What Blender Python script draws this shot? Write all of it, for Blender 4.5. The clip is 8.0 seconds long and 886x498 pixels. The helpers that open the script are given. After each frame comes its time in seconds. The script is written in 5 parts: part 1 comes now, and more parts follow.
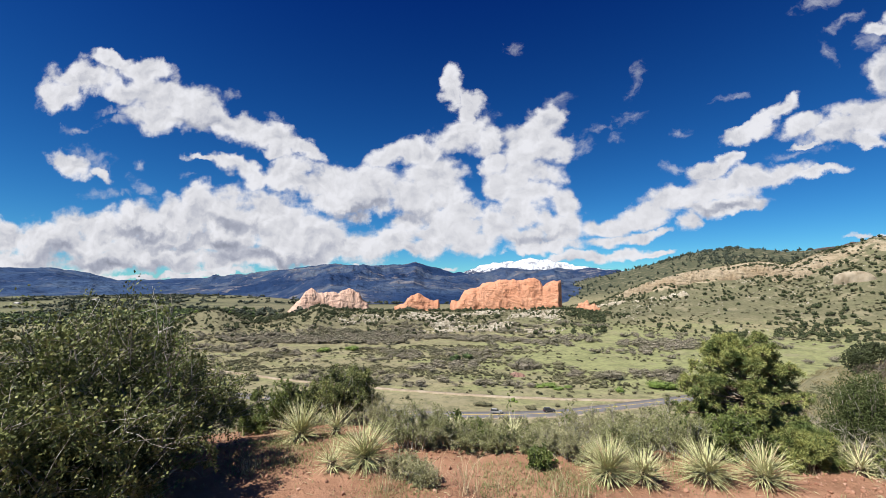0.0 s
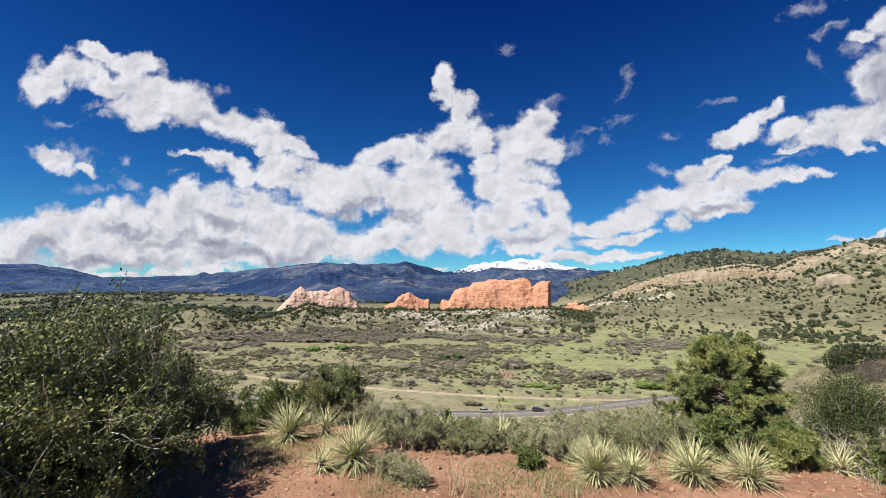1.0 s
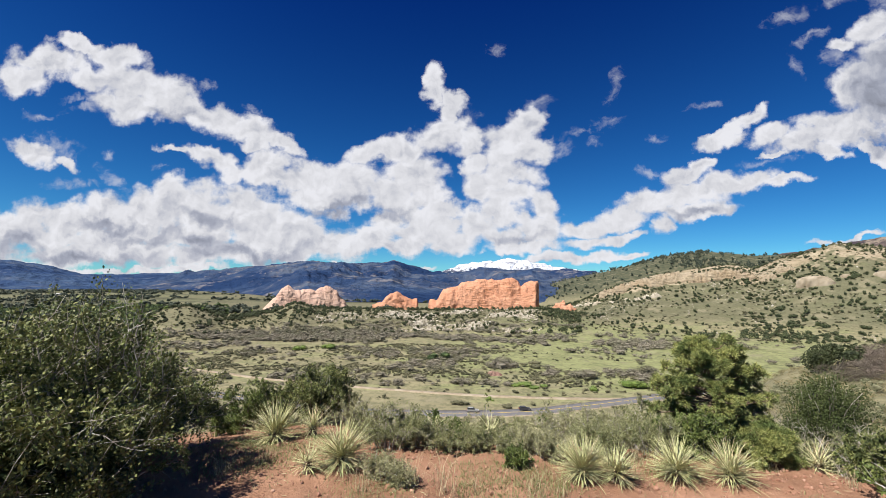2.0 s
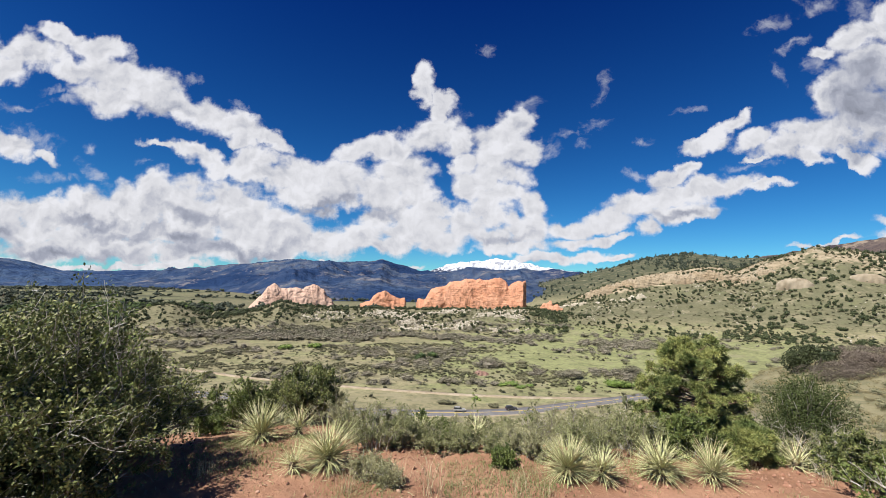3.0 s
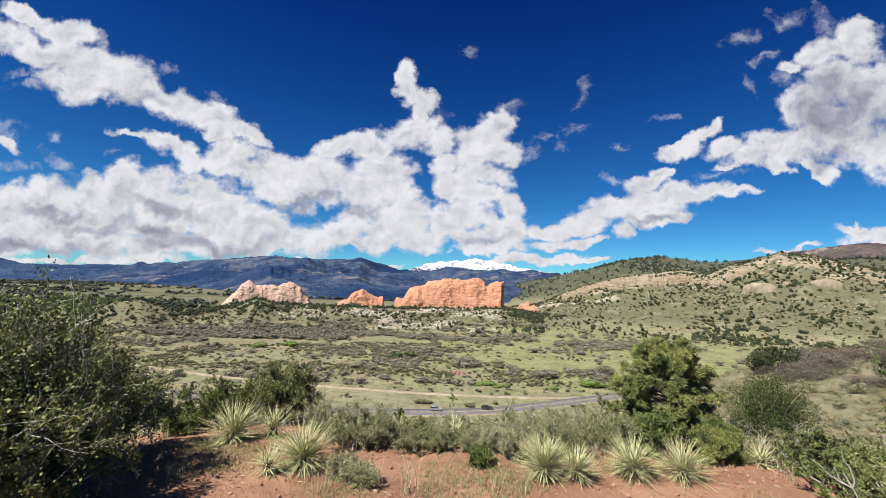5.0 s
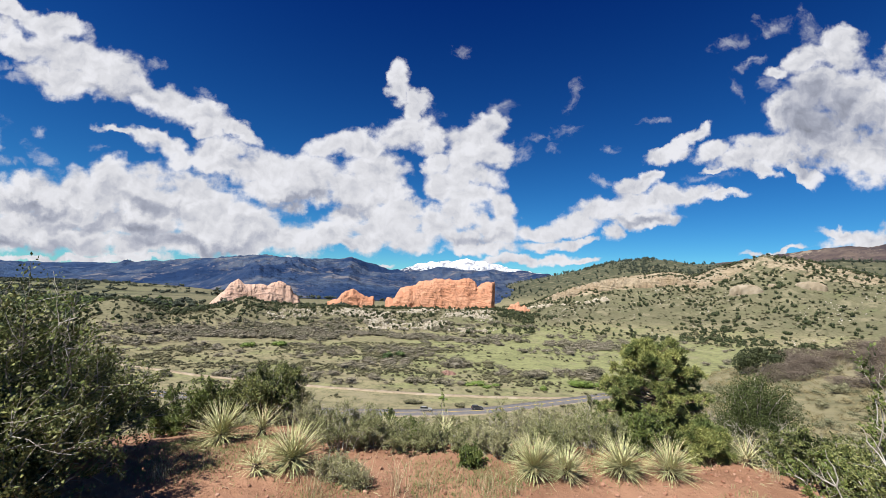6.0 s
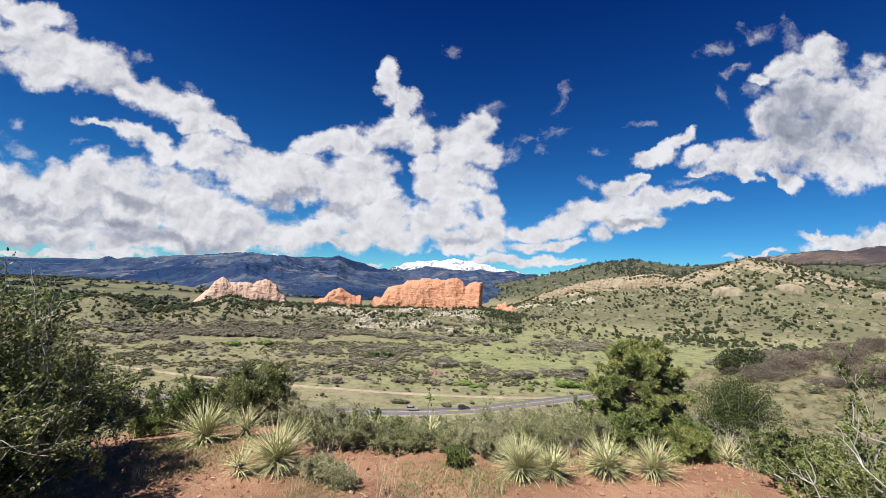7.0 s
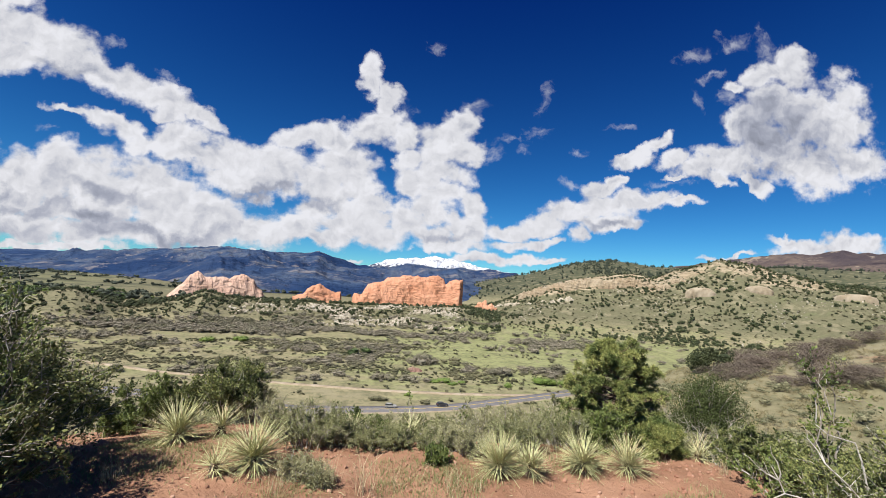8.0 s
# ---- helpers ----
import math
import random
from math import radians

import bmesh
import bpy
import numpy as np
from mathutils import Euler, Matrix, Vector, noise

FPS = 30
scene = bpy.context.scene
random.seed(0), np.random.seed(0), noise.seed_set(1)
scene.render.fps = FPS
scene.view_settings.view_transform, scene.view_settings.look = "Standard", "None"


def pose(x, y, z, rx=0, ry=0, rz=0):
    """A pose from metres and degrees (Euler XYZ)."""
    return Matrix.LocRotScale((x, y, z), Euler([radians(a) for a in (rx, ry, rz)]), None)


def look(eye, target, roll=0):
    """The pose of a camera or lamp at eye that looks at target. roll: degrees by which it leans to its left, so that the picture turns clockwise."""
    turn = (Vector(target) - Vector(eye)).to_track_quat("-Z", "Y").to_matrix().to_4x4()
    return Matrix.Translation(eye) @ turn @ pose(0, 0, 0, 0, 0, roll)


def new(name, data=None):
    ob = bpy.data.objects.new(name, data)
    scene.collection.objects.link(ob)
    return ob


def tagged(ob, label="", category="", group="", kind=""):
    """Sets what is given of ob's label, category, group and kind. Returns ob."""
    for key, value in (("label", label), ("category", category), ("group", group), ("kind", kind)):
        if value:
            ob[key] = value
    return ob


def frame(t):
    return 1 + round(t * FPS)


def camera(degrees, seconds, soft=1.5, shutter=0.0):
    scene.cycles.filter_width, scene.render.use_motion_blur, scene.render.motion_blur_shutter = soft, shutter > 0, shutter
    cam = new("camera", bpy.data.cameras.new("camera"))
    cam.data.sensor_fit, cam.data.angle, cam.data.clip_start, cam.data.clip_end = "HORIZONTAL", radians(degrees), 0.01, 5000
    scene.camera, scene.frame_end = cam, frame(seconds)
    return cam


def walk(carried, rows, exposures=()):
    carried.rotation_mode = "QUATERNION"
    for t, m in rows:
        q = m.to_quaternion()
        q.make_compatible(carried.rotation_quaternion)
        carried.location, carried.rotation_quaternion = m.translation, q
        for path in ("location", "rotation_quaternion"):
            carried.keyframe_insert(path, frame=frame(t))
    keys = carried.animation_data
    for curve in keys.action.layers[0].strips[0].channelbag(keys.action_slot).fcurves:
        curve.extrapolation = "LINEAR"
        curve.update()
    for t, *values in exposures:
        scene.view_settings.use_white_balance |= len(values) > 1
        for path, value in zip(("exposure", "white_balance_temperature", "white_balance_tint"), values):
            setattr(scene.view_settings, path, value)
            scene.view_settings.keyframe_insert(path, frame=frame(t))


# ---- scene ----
# The eye turns on the spot, with a few centimetres of drift.
EYE, EXPO = 1.65, 1.0
cam = camera(93.03, 8.0, soft=0.7)
ROWS = [
    (0.0, 0.0, 0.0, 0.0, 94.8, 0.299, 0.025),
    (0.5, -0.001, -0.0007, 0.0053, 94.73, 0.134, -0.48),
    (1.0, -0.0066, -0.003, 0.006, 94.72, -0.095, -1.272),
    (1.5, -0.0109, -0.001, 0.0073, 94.699, -0.222, -1.898),
    (2.0, -0.0143, -0.002, 0.012, 94.646, -0.462, -2.848),
    (3.5, -0.0249, 0.0021, 0.0175, 94.586, -1.139, -5.224),
    (4.0, -0.0303, 0.0056, 0.0172, 94.586, -1.371, -6.041),
    (5.5, -0.0432, 0.0062, 0.0157, 94.608, -1.892, -7.916),
    (6.0, -0.0445, 0.0145, 0.0133, 94.649, -2.069, -8.612),
    (6.5, -0.0457, 0.0206, 0.0127, 94.667, -2.416, -9.829),
    (7.0, -0.0490, 0.0212, 0.0143, 94.665, -2.537, -10.256),
    (7.5, -0.0511, 0.0198, 0.0195, 94.616, -2.718, -10.942),
    (8.0, -0.0634, 0.0237, 0.023, 94.469, -3.303, -12.9),
]
walk(cam, [(t, pose(x, y, EYE + z, rx, ry, rz)) for t, x, y, z, rx, ry, rz in ROWS], exposures=[(0.0, EXPO), (8.0, EXPO)])

# ---- world: blue sky with broken cumulus, and the morning sun behind the left shoulder ----
SUN_AZ, SUN_EL = -125.0, 53.0          # degrees from straight ahead (to the right is plus), and above the horizon


def nodes_of(owner):
    owner.use_nodes = True
    tree = owner.node_tree
    tree.nodes.clear()
    return tree


class Net:
    """Short hand for a node tree."""

    def __init__(self, owner):
        self.tree = nodes_of(owner)

    def node(self, kind, **props):
        n = self.tree.nodes.new(kind)
        for key, value in props.items():
            setattr(n, key, value)
        return n

    def put(self, socket, value):
        if isinstance(value, bpy.types.NodeSocket):
            self.tree.links.new(value, socket)
        elif isinstance(value, (tuple, list)) and len(value) == 3 and socket.type == "RGBA":
            socket.default_value = (*value, 1)
        else:
            socket.default_value = value

    def math(self, op, a, b=0.0, c=0.0, clamp=False):
        n = self.node("ShaderNodeMath", operation=op, use_clamp=clamp)
        for s, v in zip(n.inputs, (a, b, c)):
            self.put(s, v)
        return n.outputs[0]

    def vec(self, op, a, b=(0, 0, 0), scale=1.0):
        n = self.node("ShaderNodeVectorMath", operation=op)
        self.put(n.inputs[0], a)
        self.put(n.inputs[1], b)
        n.inputs[3].default_value = scale
        return n.outputs["Value" if op in ("DOT_PRODUCT", "LENGTH") else "Vector"]

    def noise(self, at, scale, detail=4.0, rough=0.55, out="Fac", warp=0.0):
        n = self.node("ShaderNodeTexNoise")
        self.put(n.inputs["Vector"], at)
        for key, v in (("Scale", scale), ("Detail", detail), ("Roughness", rough), ("Distortion", warp)):
            self.put(n.inputs[key], v)
        return n.outputs[out]

    def ramp(self, x, lo, hi, a=0.0, b=1.0, smooth=True):
        n = self.node("ShaderNodeMapRange", interpolation_type="SMOOTHSTEP" if smooth else "LINEAR")
        for s, v in zip(n.inputs, (x, lo, hi, a, b)):
            self.put(s, v)
        return n.outputs[0]

    def mix(self, f, a, b, blend="MIX"):
        n = self.node("ShaderNodeMix", data_type="RGBA", blend_type=blend)
        self.put(n.inputs[0], f)
        self.put(n.inputs[6], a)
        self.put(n.inputs[7], b)
        return n.outputs[2]

    def join(self, x, y, z=0.0):
        n = self.node("ShaderNodeCombineXYZ")
        for s, v in zip(n.inputs, (x, y, z)):
            self.put(s, v)
        return n.outputs[0]

    def attr(self, name):
        return self.node("ShaderNodeAttribute", attribute_name=name).outputs["Fac"]


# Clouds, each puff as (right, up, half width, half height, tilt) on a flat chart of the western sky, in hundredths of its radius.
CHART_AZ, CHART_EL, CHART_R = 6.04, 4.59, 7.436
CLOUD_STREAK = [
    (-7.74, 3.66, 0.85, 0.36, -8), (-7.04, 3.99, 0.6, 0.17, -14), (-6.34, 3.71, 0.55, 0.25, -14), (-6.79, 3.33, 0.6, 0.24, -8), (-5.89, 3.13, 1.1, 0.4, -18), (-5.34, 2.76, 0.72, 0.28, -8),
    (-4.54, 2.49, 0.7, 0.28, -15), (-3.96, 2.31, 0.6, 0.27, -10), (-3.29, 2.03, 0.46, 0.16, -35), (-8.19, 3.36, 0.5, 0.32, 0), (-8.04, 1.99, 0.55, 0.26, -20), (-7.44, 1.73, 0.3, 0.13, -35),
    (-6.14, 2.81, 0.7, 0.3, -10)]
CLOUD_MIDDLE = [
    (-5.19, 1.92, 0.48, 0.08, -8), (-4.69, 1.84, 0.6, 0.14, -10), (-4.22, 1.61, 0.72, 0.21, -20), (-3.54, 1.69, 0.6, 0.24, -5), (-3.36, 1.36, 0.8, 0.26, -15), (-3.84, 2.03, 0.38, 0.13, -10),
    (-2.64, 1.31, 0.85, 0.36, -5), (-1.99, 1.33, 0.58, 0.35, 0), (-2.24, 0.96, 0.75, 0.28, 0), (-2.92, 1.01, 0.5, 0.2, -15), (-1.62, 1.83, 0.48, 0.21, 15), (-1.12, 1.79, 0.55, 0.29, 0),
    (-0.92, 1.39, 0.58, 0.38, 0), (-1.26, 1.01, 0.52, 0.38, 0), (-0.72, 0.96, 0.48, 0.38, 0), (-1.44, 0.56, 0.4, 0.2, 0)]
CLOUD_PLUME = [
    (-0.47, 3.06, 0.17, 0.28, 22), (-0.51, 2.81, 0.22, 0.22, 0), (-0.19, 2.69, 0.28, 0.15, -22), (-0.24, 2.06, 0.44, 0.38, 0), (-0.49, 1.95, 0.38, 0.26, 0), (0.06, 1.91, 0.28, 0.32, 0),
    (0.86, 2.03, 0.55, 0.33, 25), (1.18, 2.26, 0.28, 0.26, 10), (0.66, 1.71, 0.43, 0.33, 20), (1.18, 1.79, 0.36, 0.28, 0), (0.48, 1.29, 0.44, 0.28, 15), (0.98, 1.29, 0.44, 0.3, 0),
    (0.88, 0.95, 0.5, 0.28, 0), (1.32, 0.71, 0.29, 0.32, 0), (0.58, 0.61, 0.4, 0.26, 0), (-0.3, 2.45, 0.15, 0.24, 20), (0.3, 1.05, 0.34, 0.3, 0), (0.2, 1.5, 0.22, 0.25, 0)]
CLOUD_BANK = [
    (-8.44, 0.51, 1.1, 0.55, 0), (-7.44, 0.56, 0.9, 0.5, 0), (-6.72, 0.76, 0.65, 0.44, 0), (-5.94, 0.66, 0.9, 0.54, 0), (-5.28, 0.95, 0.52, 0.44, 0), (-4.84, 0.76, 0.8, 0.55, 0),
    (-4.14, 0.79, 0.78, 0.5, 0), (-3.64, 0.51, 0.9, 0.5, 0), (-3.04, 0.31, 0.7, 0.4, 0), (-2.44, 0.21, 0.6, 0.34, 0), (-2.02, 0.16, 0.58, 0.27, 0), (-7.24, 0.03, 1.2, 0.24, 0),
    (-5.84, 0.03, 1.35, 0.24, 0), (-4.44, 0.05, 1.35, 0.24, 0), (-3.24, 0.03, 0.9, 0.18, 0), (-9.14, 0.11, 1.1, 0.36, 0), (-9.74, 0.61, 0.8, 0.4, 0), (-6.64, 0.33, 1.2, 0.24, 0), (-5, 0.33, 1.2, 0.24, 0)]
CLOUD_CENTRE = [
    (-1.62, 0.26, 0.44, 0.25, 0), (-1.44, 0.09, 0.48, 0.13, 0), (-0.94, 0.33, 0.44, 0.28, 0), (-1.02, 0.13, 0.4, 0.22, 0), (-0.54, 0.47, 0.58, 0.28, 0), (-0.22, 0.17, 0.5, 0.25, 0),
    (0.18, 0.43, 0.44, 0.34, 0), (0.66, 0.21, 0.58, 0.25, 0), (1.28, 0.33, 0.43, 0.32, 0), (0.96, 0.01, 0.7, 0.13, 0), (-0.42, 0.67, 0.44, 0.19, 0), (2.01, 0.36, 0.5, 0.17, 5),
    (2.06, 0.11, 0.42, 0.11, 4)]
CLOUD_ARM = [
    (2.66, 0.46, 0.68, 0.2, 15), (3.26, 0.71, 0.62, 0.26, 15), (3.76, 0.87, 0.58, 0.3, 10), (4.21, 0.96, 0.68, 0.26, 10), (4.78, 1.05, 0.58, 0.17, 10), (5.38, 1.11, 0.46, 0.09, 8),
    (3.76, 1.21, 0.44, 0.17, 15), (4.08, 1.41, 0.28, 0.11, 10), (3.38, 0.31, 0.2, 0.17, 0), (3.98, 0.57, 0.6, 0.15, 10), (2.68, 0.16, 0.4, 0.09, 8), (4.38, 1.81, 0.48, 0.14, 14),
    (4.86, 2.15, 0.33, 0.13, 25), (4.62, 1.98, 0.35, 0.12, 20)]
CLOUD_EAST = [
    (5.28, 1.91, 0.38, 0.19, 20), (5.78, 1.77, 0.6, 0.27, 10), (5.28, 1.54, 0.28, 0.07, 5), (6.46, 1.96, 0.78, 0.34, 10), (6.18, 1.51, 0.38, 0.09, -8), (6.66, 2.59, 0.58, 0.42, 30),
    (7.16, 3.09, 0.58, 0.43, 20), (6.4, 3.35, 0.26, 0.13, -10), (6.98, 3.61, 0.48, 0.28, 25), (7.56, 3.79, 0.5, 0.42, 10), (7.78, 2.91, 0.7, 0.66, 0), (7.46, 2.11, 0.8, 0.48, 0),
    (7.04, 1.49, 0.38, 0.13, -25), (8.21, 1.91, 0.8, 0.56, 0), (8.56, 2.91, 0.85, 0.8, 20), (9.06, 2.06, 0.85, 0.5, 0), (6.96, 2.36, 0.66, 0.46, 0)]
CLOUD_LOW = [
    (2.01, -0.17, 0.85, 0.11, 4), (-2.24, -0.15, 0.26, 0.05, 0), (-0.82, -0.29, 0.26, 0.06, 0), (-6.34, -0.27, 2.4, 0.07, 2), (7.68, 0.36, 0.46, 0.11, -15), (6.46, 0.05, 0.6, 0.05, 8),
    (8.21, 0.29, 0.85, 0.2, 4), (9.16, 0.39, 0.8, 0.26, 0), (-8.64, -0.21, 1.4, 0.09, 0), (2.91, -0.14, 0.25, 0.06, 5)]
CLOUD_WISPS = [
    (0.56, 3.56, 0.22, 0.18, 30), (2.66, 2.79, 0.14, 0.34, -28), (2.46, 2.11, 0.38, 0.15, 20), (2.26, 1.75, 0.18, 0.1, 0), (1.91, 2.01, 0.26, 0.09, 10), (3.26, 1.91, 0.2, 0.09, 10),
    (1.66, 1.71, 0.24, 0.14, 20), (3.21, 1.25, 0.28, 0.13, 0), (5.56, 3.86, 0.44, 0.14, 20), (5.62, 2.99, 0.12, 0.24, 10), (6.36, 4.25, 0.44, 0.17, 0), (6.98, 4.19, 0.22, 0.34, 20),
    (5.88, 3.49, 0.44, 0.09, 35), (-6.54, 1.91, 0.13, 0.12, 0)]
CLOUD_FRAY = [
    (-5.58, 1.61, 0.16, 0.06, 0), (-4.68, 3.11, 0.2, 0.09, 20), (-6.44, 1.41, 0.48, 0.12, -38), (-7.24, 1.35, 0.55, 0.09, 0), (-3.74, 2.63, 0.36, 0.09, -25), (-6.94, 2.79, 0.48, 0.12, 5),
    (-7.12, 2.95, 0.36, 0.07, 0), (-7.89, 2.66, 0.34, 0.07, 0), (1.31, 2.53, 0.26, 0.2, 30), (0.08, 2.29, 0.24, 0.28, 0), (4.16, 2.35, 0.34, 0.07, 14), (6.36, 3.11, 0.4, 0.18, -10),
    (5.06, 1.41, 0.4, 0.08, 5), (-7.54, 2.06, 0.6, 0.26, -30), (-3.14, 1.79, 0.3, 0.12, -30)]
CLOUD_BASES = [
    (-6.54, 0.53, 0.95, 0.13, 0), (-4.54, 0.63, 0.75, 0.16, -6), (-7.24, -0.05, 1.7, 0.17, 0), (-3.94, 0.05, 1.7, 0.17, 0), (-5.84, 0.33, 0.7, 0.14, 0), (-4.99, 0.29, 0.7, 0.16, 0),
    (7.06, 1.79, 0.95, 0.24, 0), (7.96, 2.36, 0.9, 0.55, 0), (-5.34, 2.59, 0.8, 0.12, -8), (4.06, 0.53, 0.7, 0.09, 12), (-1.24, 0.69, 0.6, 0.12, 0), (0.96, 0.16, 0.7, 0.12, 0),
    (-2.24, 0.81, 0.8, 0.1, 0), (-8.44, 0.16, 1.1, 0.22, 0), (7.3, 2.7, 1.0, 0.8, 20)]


def make_world():
    world = bpy.data.worlds.new("sky")
    scene.world = world
    g = Net(world)
    sky = g.node("ShaderNodeTexSky", sky_type="NISHITA", sun_disc=False, sun_elevation=radians(SUN_EL),
                 sun_rotation=radians(SUN_AZ), altitude=1950.0, air_density=1.0, dust_density=0.3, ozone_density=4.0)
    way = g.node("ShaderNodeTexCoord").outputs["Generated"]
    # the chart's own axes
    turn = Euler((radians(90 + CHART_EL), radians(-1.37), radians(-CHART_AZ))).to_matrix()
    right, up, ahead = turn.col[0], turn.col[1], -turn.col[2]
    depth = g.math("MAXIMUM", g.vec("DOT_PRODUCT", way, tuple(ahead)), 0.03)
    flat = g.join(g.math("DIVIDE", g.vec("DOT_PRODUCT", way, tuple(right)), depth),
                  g.math("DIVIDE", g.vec("DOT_PRODUCT", way, tuple(up)), depth))
    flat = g.vec("SCALE", flat, scale=CHART_R)
    # ragged edges: the chart is pushed about before the puffs are laid on it
    push = g.vec("SUBTRACT", g.noise(flat, 1.25, 6, 0.56, "Color"), (0.5, 0.5, 0.5))
    curl = g.vec("SUBTRACT", g.noise(flat, 4.5, 4, 0.55, "Color"), (0.5, 0.5, 0.5))
    bent = g.vec("ADD", g.vec("ADD", flat, g.vec("SCALE", push, scale=0.62)), g.vec("SCALE", curl, scale=0.20))
    bent = g.vec("MULTIPLY", bent, (1, 1, 0))

    def thickness(at, puffs, blend=0.10):
        total = None
        for x, y, w, h, tilt in puffs:
            m = g.node("ShaderNodeMapping", vector_type="TEXTURE")
            g.put(m.inputs["Vector"], at)
            m.inputs["Location"].default_value = (x, y, 0)
            m.inputs["Rotation"].default_value = (0, 0, radians(tilt))
            m.inputs["Scale"].default_value = (w * 1.50, h * 1.50, 1)
            ball = g.node("ShaderNodeTexGradient", gradient_type="SPHERICAL")
            g.put(ball.inputs[0], m.outputs[0])
            total = ball.outputs["Fac"] if total is None else g.math("SMOOTH_MAX", total, ball.outputs["Fac"], blend)
        return total

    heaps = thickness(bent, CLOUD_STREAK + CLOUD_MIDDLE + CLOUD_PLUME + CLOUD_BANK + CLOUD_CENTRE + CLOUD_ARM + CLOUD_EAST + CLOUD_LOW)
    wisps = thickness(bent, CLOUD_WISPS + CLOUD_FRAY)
    body = heaps
    # behind and beside the chart the same sort of broken cloud goes on
    around = g.ramp(g.noise(g.vec("MULTIPLY", way, (2.2, 2.2, 5.0)), 1.0, 6, 0.55), 0.56, 0.80, 0.0, 0.9)
    front = g.ramp(g.vec("DOT_PRODUCT", way, tuple(ahead)), 0.36, 0.50)
    body = g.math("ADD", g.math("MULTIPLY", body, front), g.math("MULTIPLY", around, g.math("SUBTRACT", 1.0, front)))
    # frayed by turbulence: strong where the cloud is thin, none in clear air
    fray = g.math("SUBTRACT", g.noise(g.vec("MULTIPLY", flat, (1.0, 1.2, 1.0)), 2.3, 8, 0.56), 0.5)
    lump = g.math("SUBTRACT", g.noise(bent, 1.25, 6, 0.52), 0.5)
    veil = g.math("ADD", body, g.math("MULTIPLY", g.math("ADD", fray, g.math("MULTIPLY", lump, 0.5)), g.ramp(body, 0.0, 0.30, 0.0, 1.25)))
    cover = g.ramp(veil, 0.17, 0.58)
    shred = g.math("SUBTRACT", g.noise(g.vec("ADD", g.vec("MULTIPLY", flat, (1.0, 1.4, 1.0)), g.vec("SCALE", push, scale=0.9)), 3.0, 7, 0.60), 0.5)
    thread = g.ramp(g.math("ADD", wisps, g.math("MULTIPLY", shred, g.ramp(wisps, 0.0, 0.25, 0.0, 2.4))), 0.30, 1.40, 0.0, 0.52)
    cover = g.math("MAXIMUM", cover, g.math("MULTIPLY", thread, front))
    # light and shade inside: lit lumps, grey undersides
    relief = g.math("SUBTRACT", lump, g.math("SUBTRACT", g.noise(g.vec("ADD", bent, (-0.12, 0.22, 0.0)), 1.25, 6, 0.52), 0.5))
    small = g.math("SUBTRACT", g.noise(bent, 4.2, 4, 0.52), g.noise(g.vec("ADD", bent, (-0.05, 0.08, 0.0)), 4.2, 4, 0.52))
    sag = g.vec("MULTIPLY", g.vec("ADD", flat, g.vec("SCALE", push, scale=1.3)), (1, 1, 0))
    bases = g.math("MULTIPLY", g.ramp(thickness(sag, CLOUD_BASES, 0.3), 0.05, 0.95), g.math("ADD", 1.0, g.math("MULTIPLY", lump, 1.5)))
    dark = g.math("MULTIPLY", g.math("MAXIMUM", bases, 0.0), 0.34)
    dark = g.math("ADD", dark, g.ramp(veil, 0.60, 1.10, 0.0, 0.10))
    shade = g.math("SUBTRACT", 0.98, dark)
    shade = g.math("ADD", shade, g.math("ADD", g.math("MULTIPLY", relief, 0.8), g.math("MULTIPLY", small, 0.40)))
    shade = g.math("MINIMUM", g.math("MAXIMUM", shade, 0.38), 1.05)
    tone = g.mix(g.ramp(shade, 0.5, 0.95), (0.75, 0.80, 0.98), (0.94, 0.945, 1.0))
    white = g.vec("SCALE", tone, scale=1.0)
    n = white.node
    g.put(n.inputs[3], g.math("MULTIPLY", shade, CLOUD_LIGHT))
    # the clear air: deep blue overhead at this height
    blue = g.node("ShaderNodeHueSaturation")
    g.put(blue.inputs["Color"], sky.outputs[0])
    blue.inputs["Saturation"].default_value = SKY_SAT
    rise = g.node("ShaderNodeSeparateXYZ")
    g.put(rise.inputs[0], way)
    thin = g.mix(g.ramp(rise.outputs["Z"], 0.0, 0.62, smooth=False), (0.58, 1.24, 1.40), (0.06, 0.32, 0.90))
    air = g.vec("SCALE", g.mix(1.0, blue.outputs[0], thin, "MULTIPLY"), scale=SKY_LIGHT)
    back = g.node("ShaderNodeBackground")
    g.put(back.inputs["Color"], g.mix(cover, air, white))
    back.inputs["Strength"].default_value = 1.0
    g.tree.links.new(back.outputs[0], g.node("ShaderNodeOutputWorld").inputs[0])


CLOUD_LIGHT, SKY_LIGHT, SKY_SAT = 0.415, 0.038, 1.25
make_world()
sun = new("sun", bpy.data.lights.new("sun", "SUN"))
sun.data.energy, sun.data.angle, sun.data.color = 5.0, radians(0.53), (1.0, 0.96, 0.90)
sun.matrix_world = look((0, 0, 0), (-math.sin(radians(SUN_AZ)) * math.cos(radians(SUN_EL)),
                                    -math.cos(radians(SUN_AZ)) * math.cos(radians(SUN_EL)), -math.sin(radians(SUN_EL))))

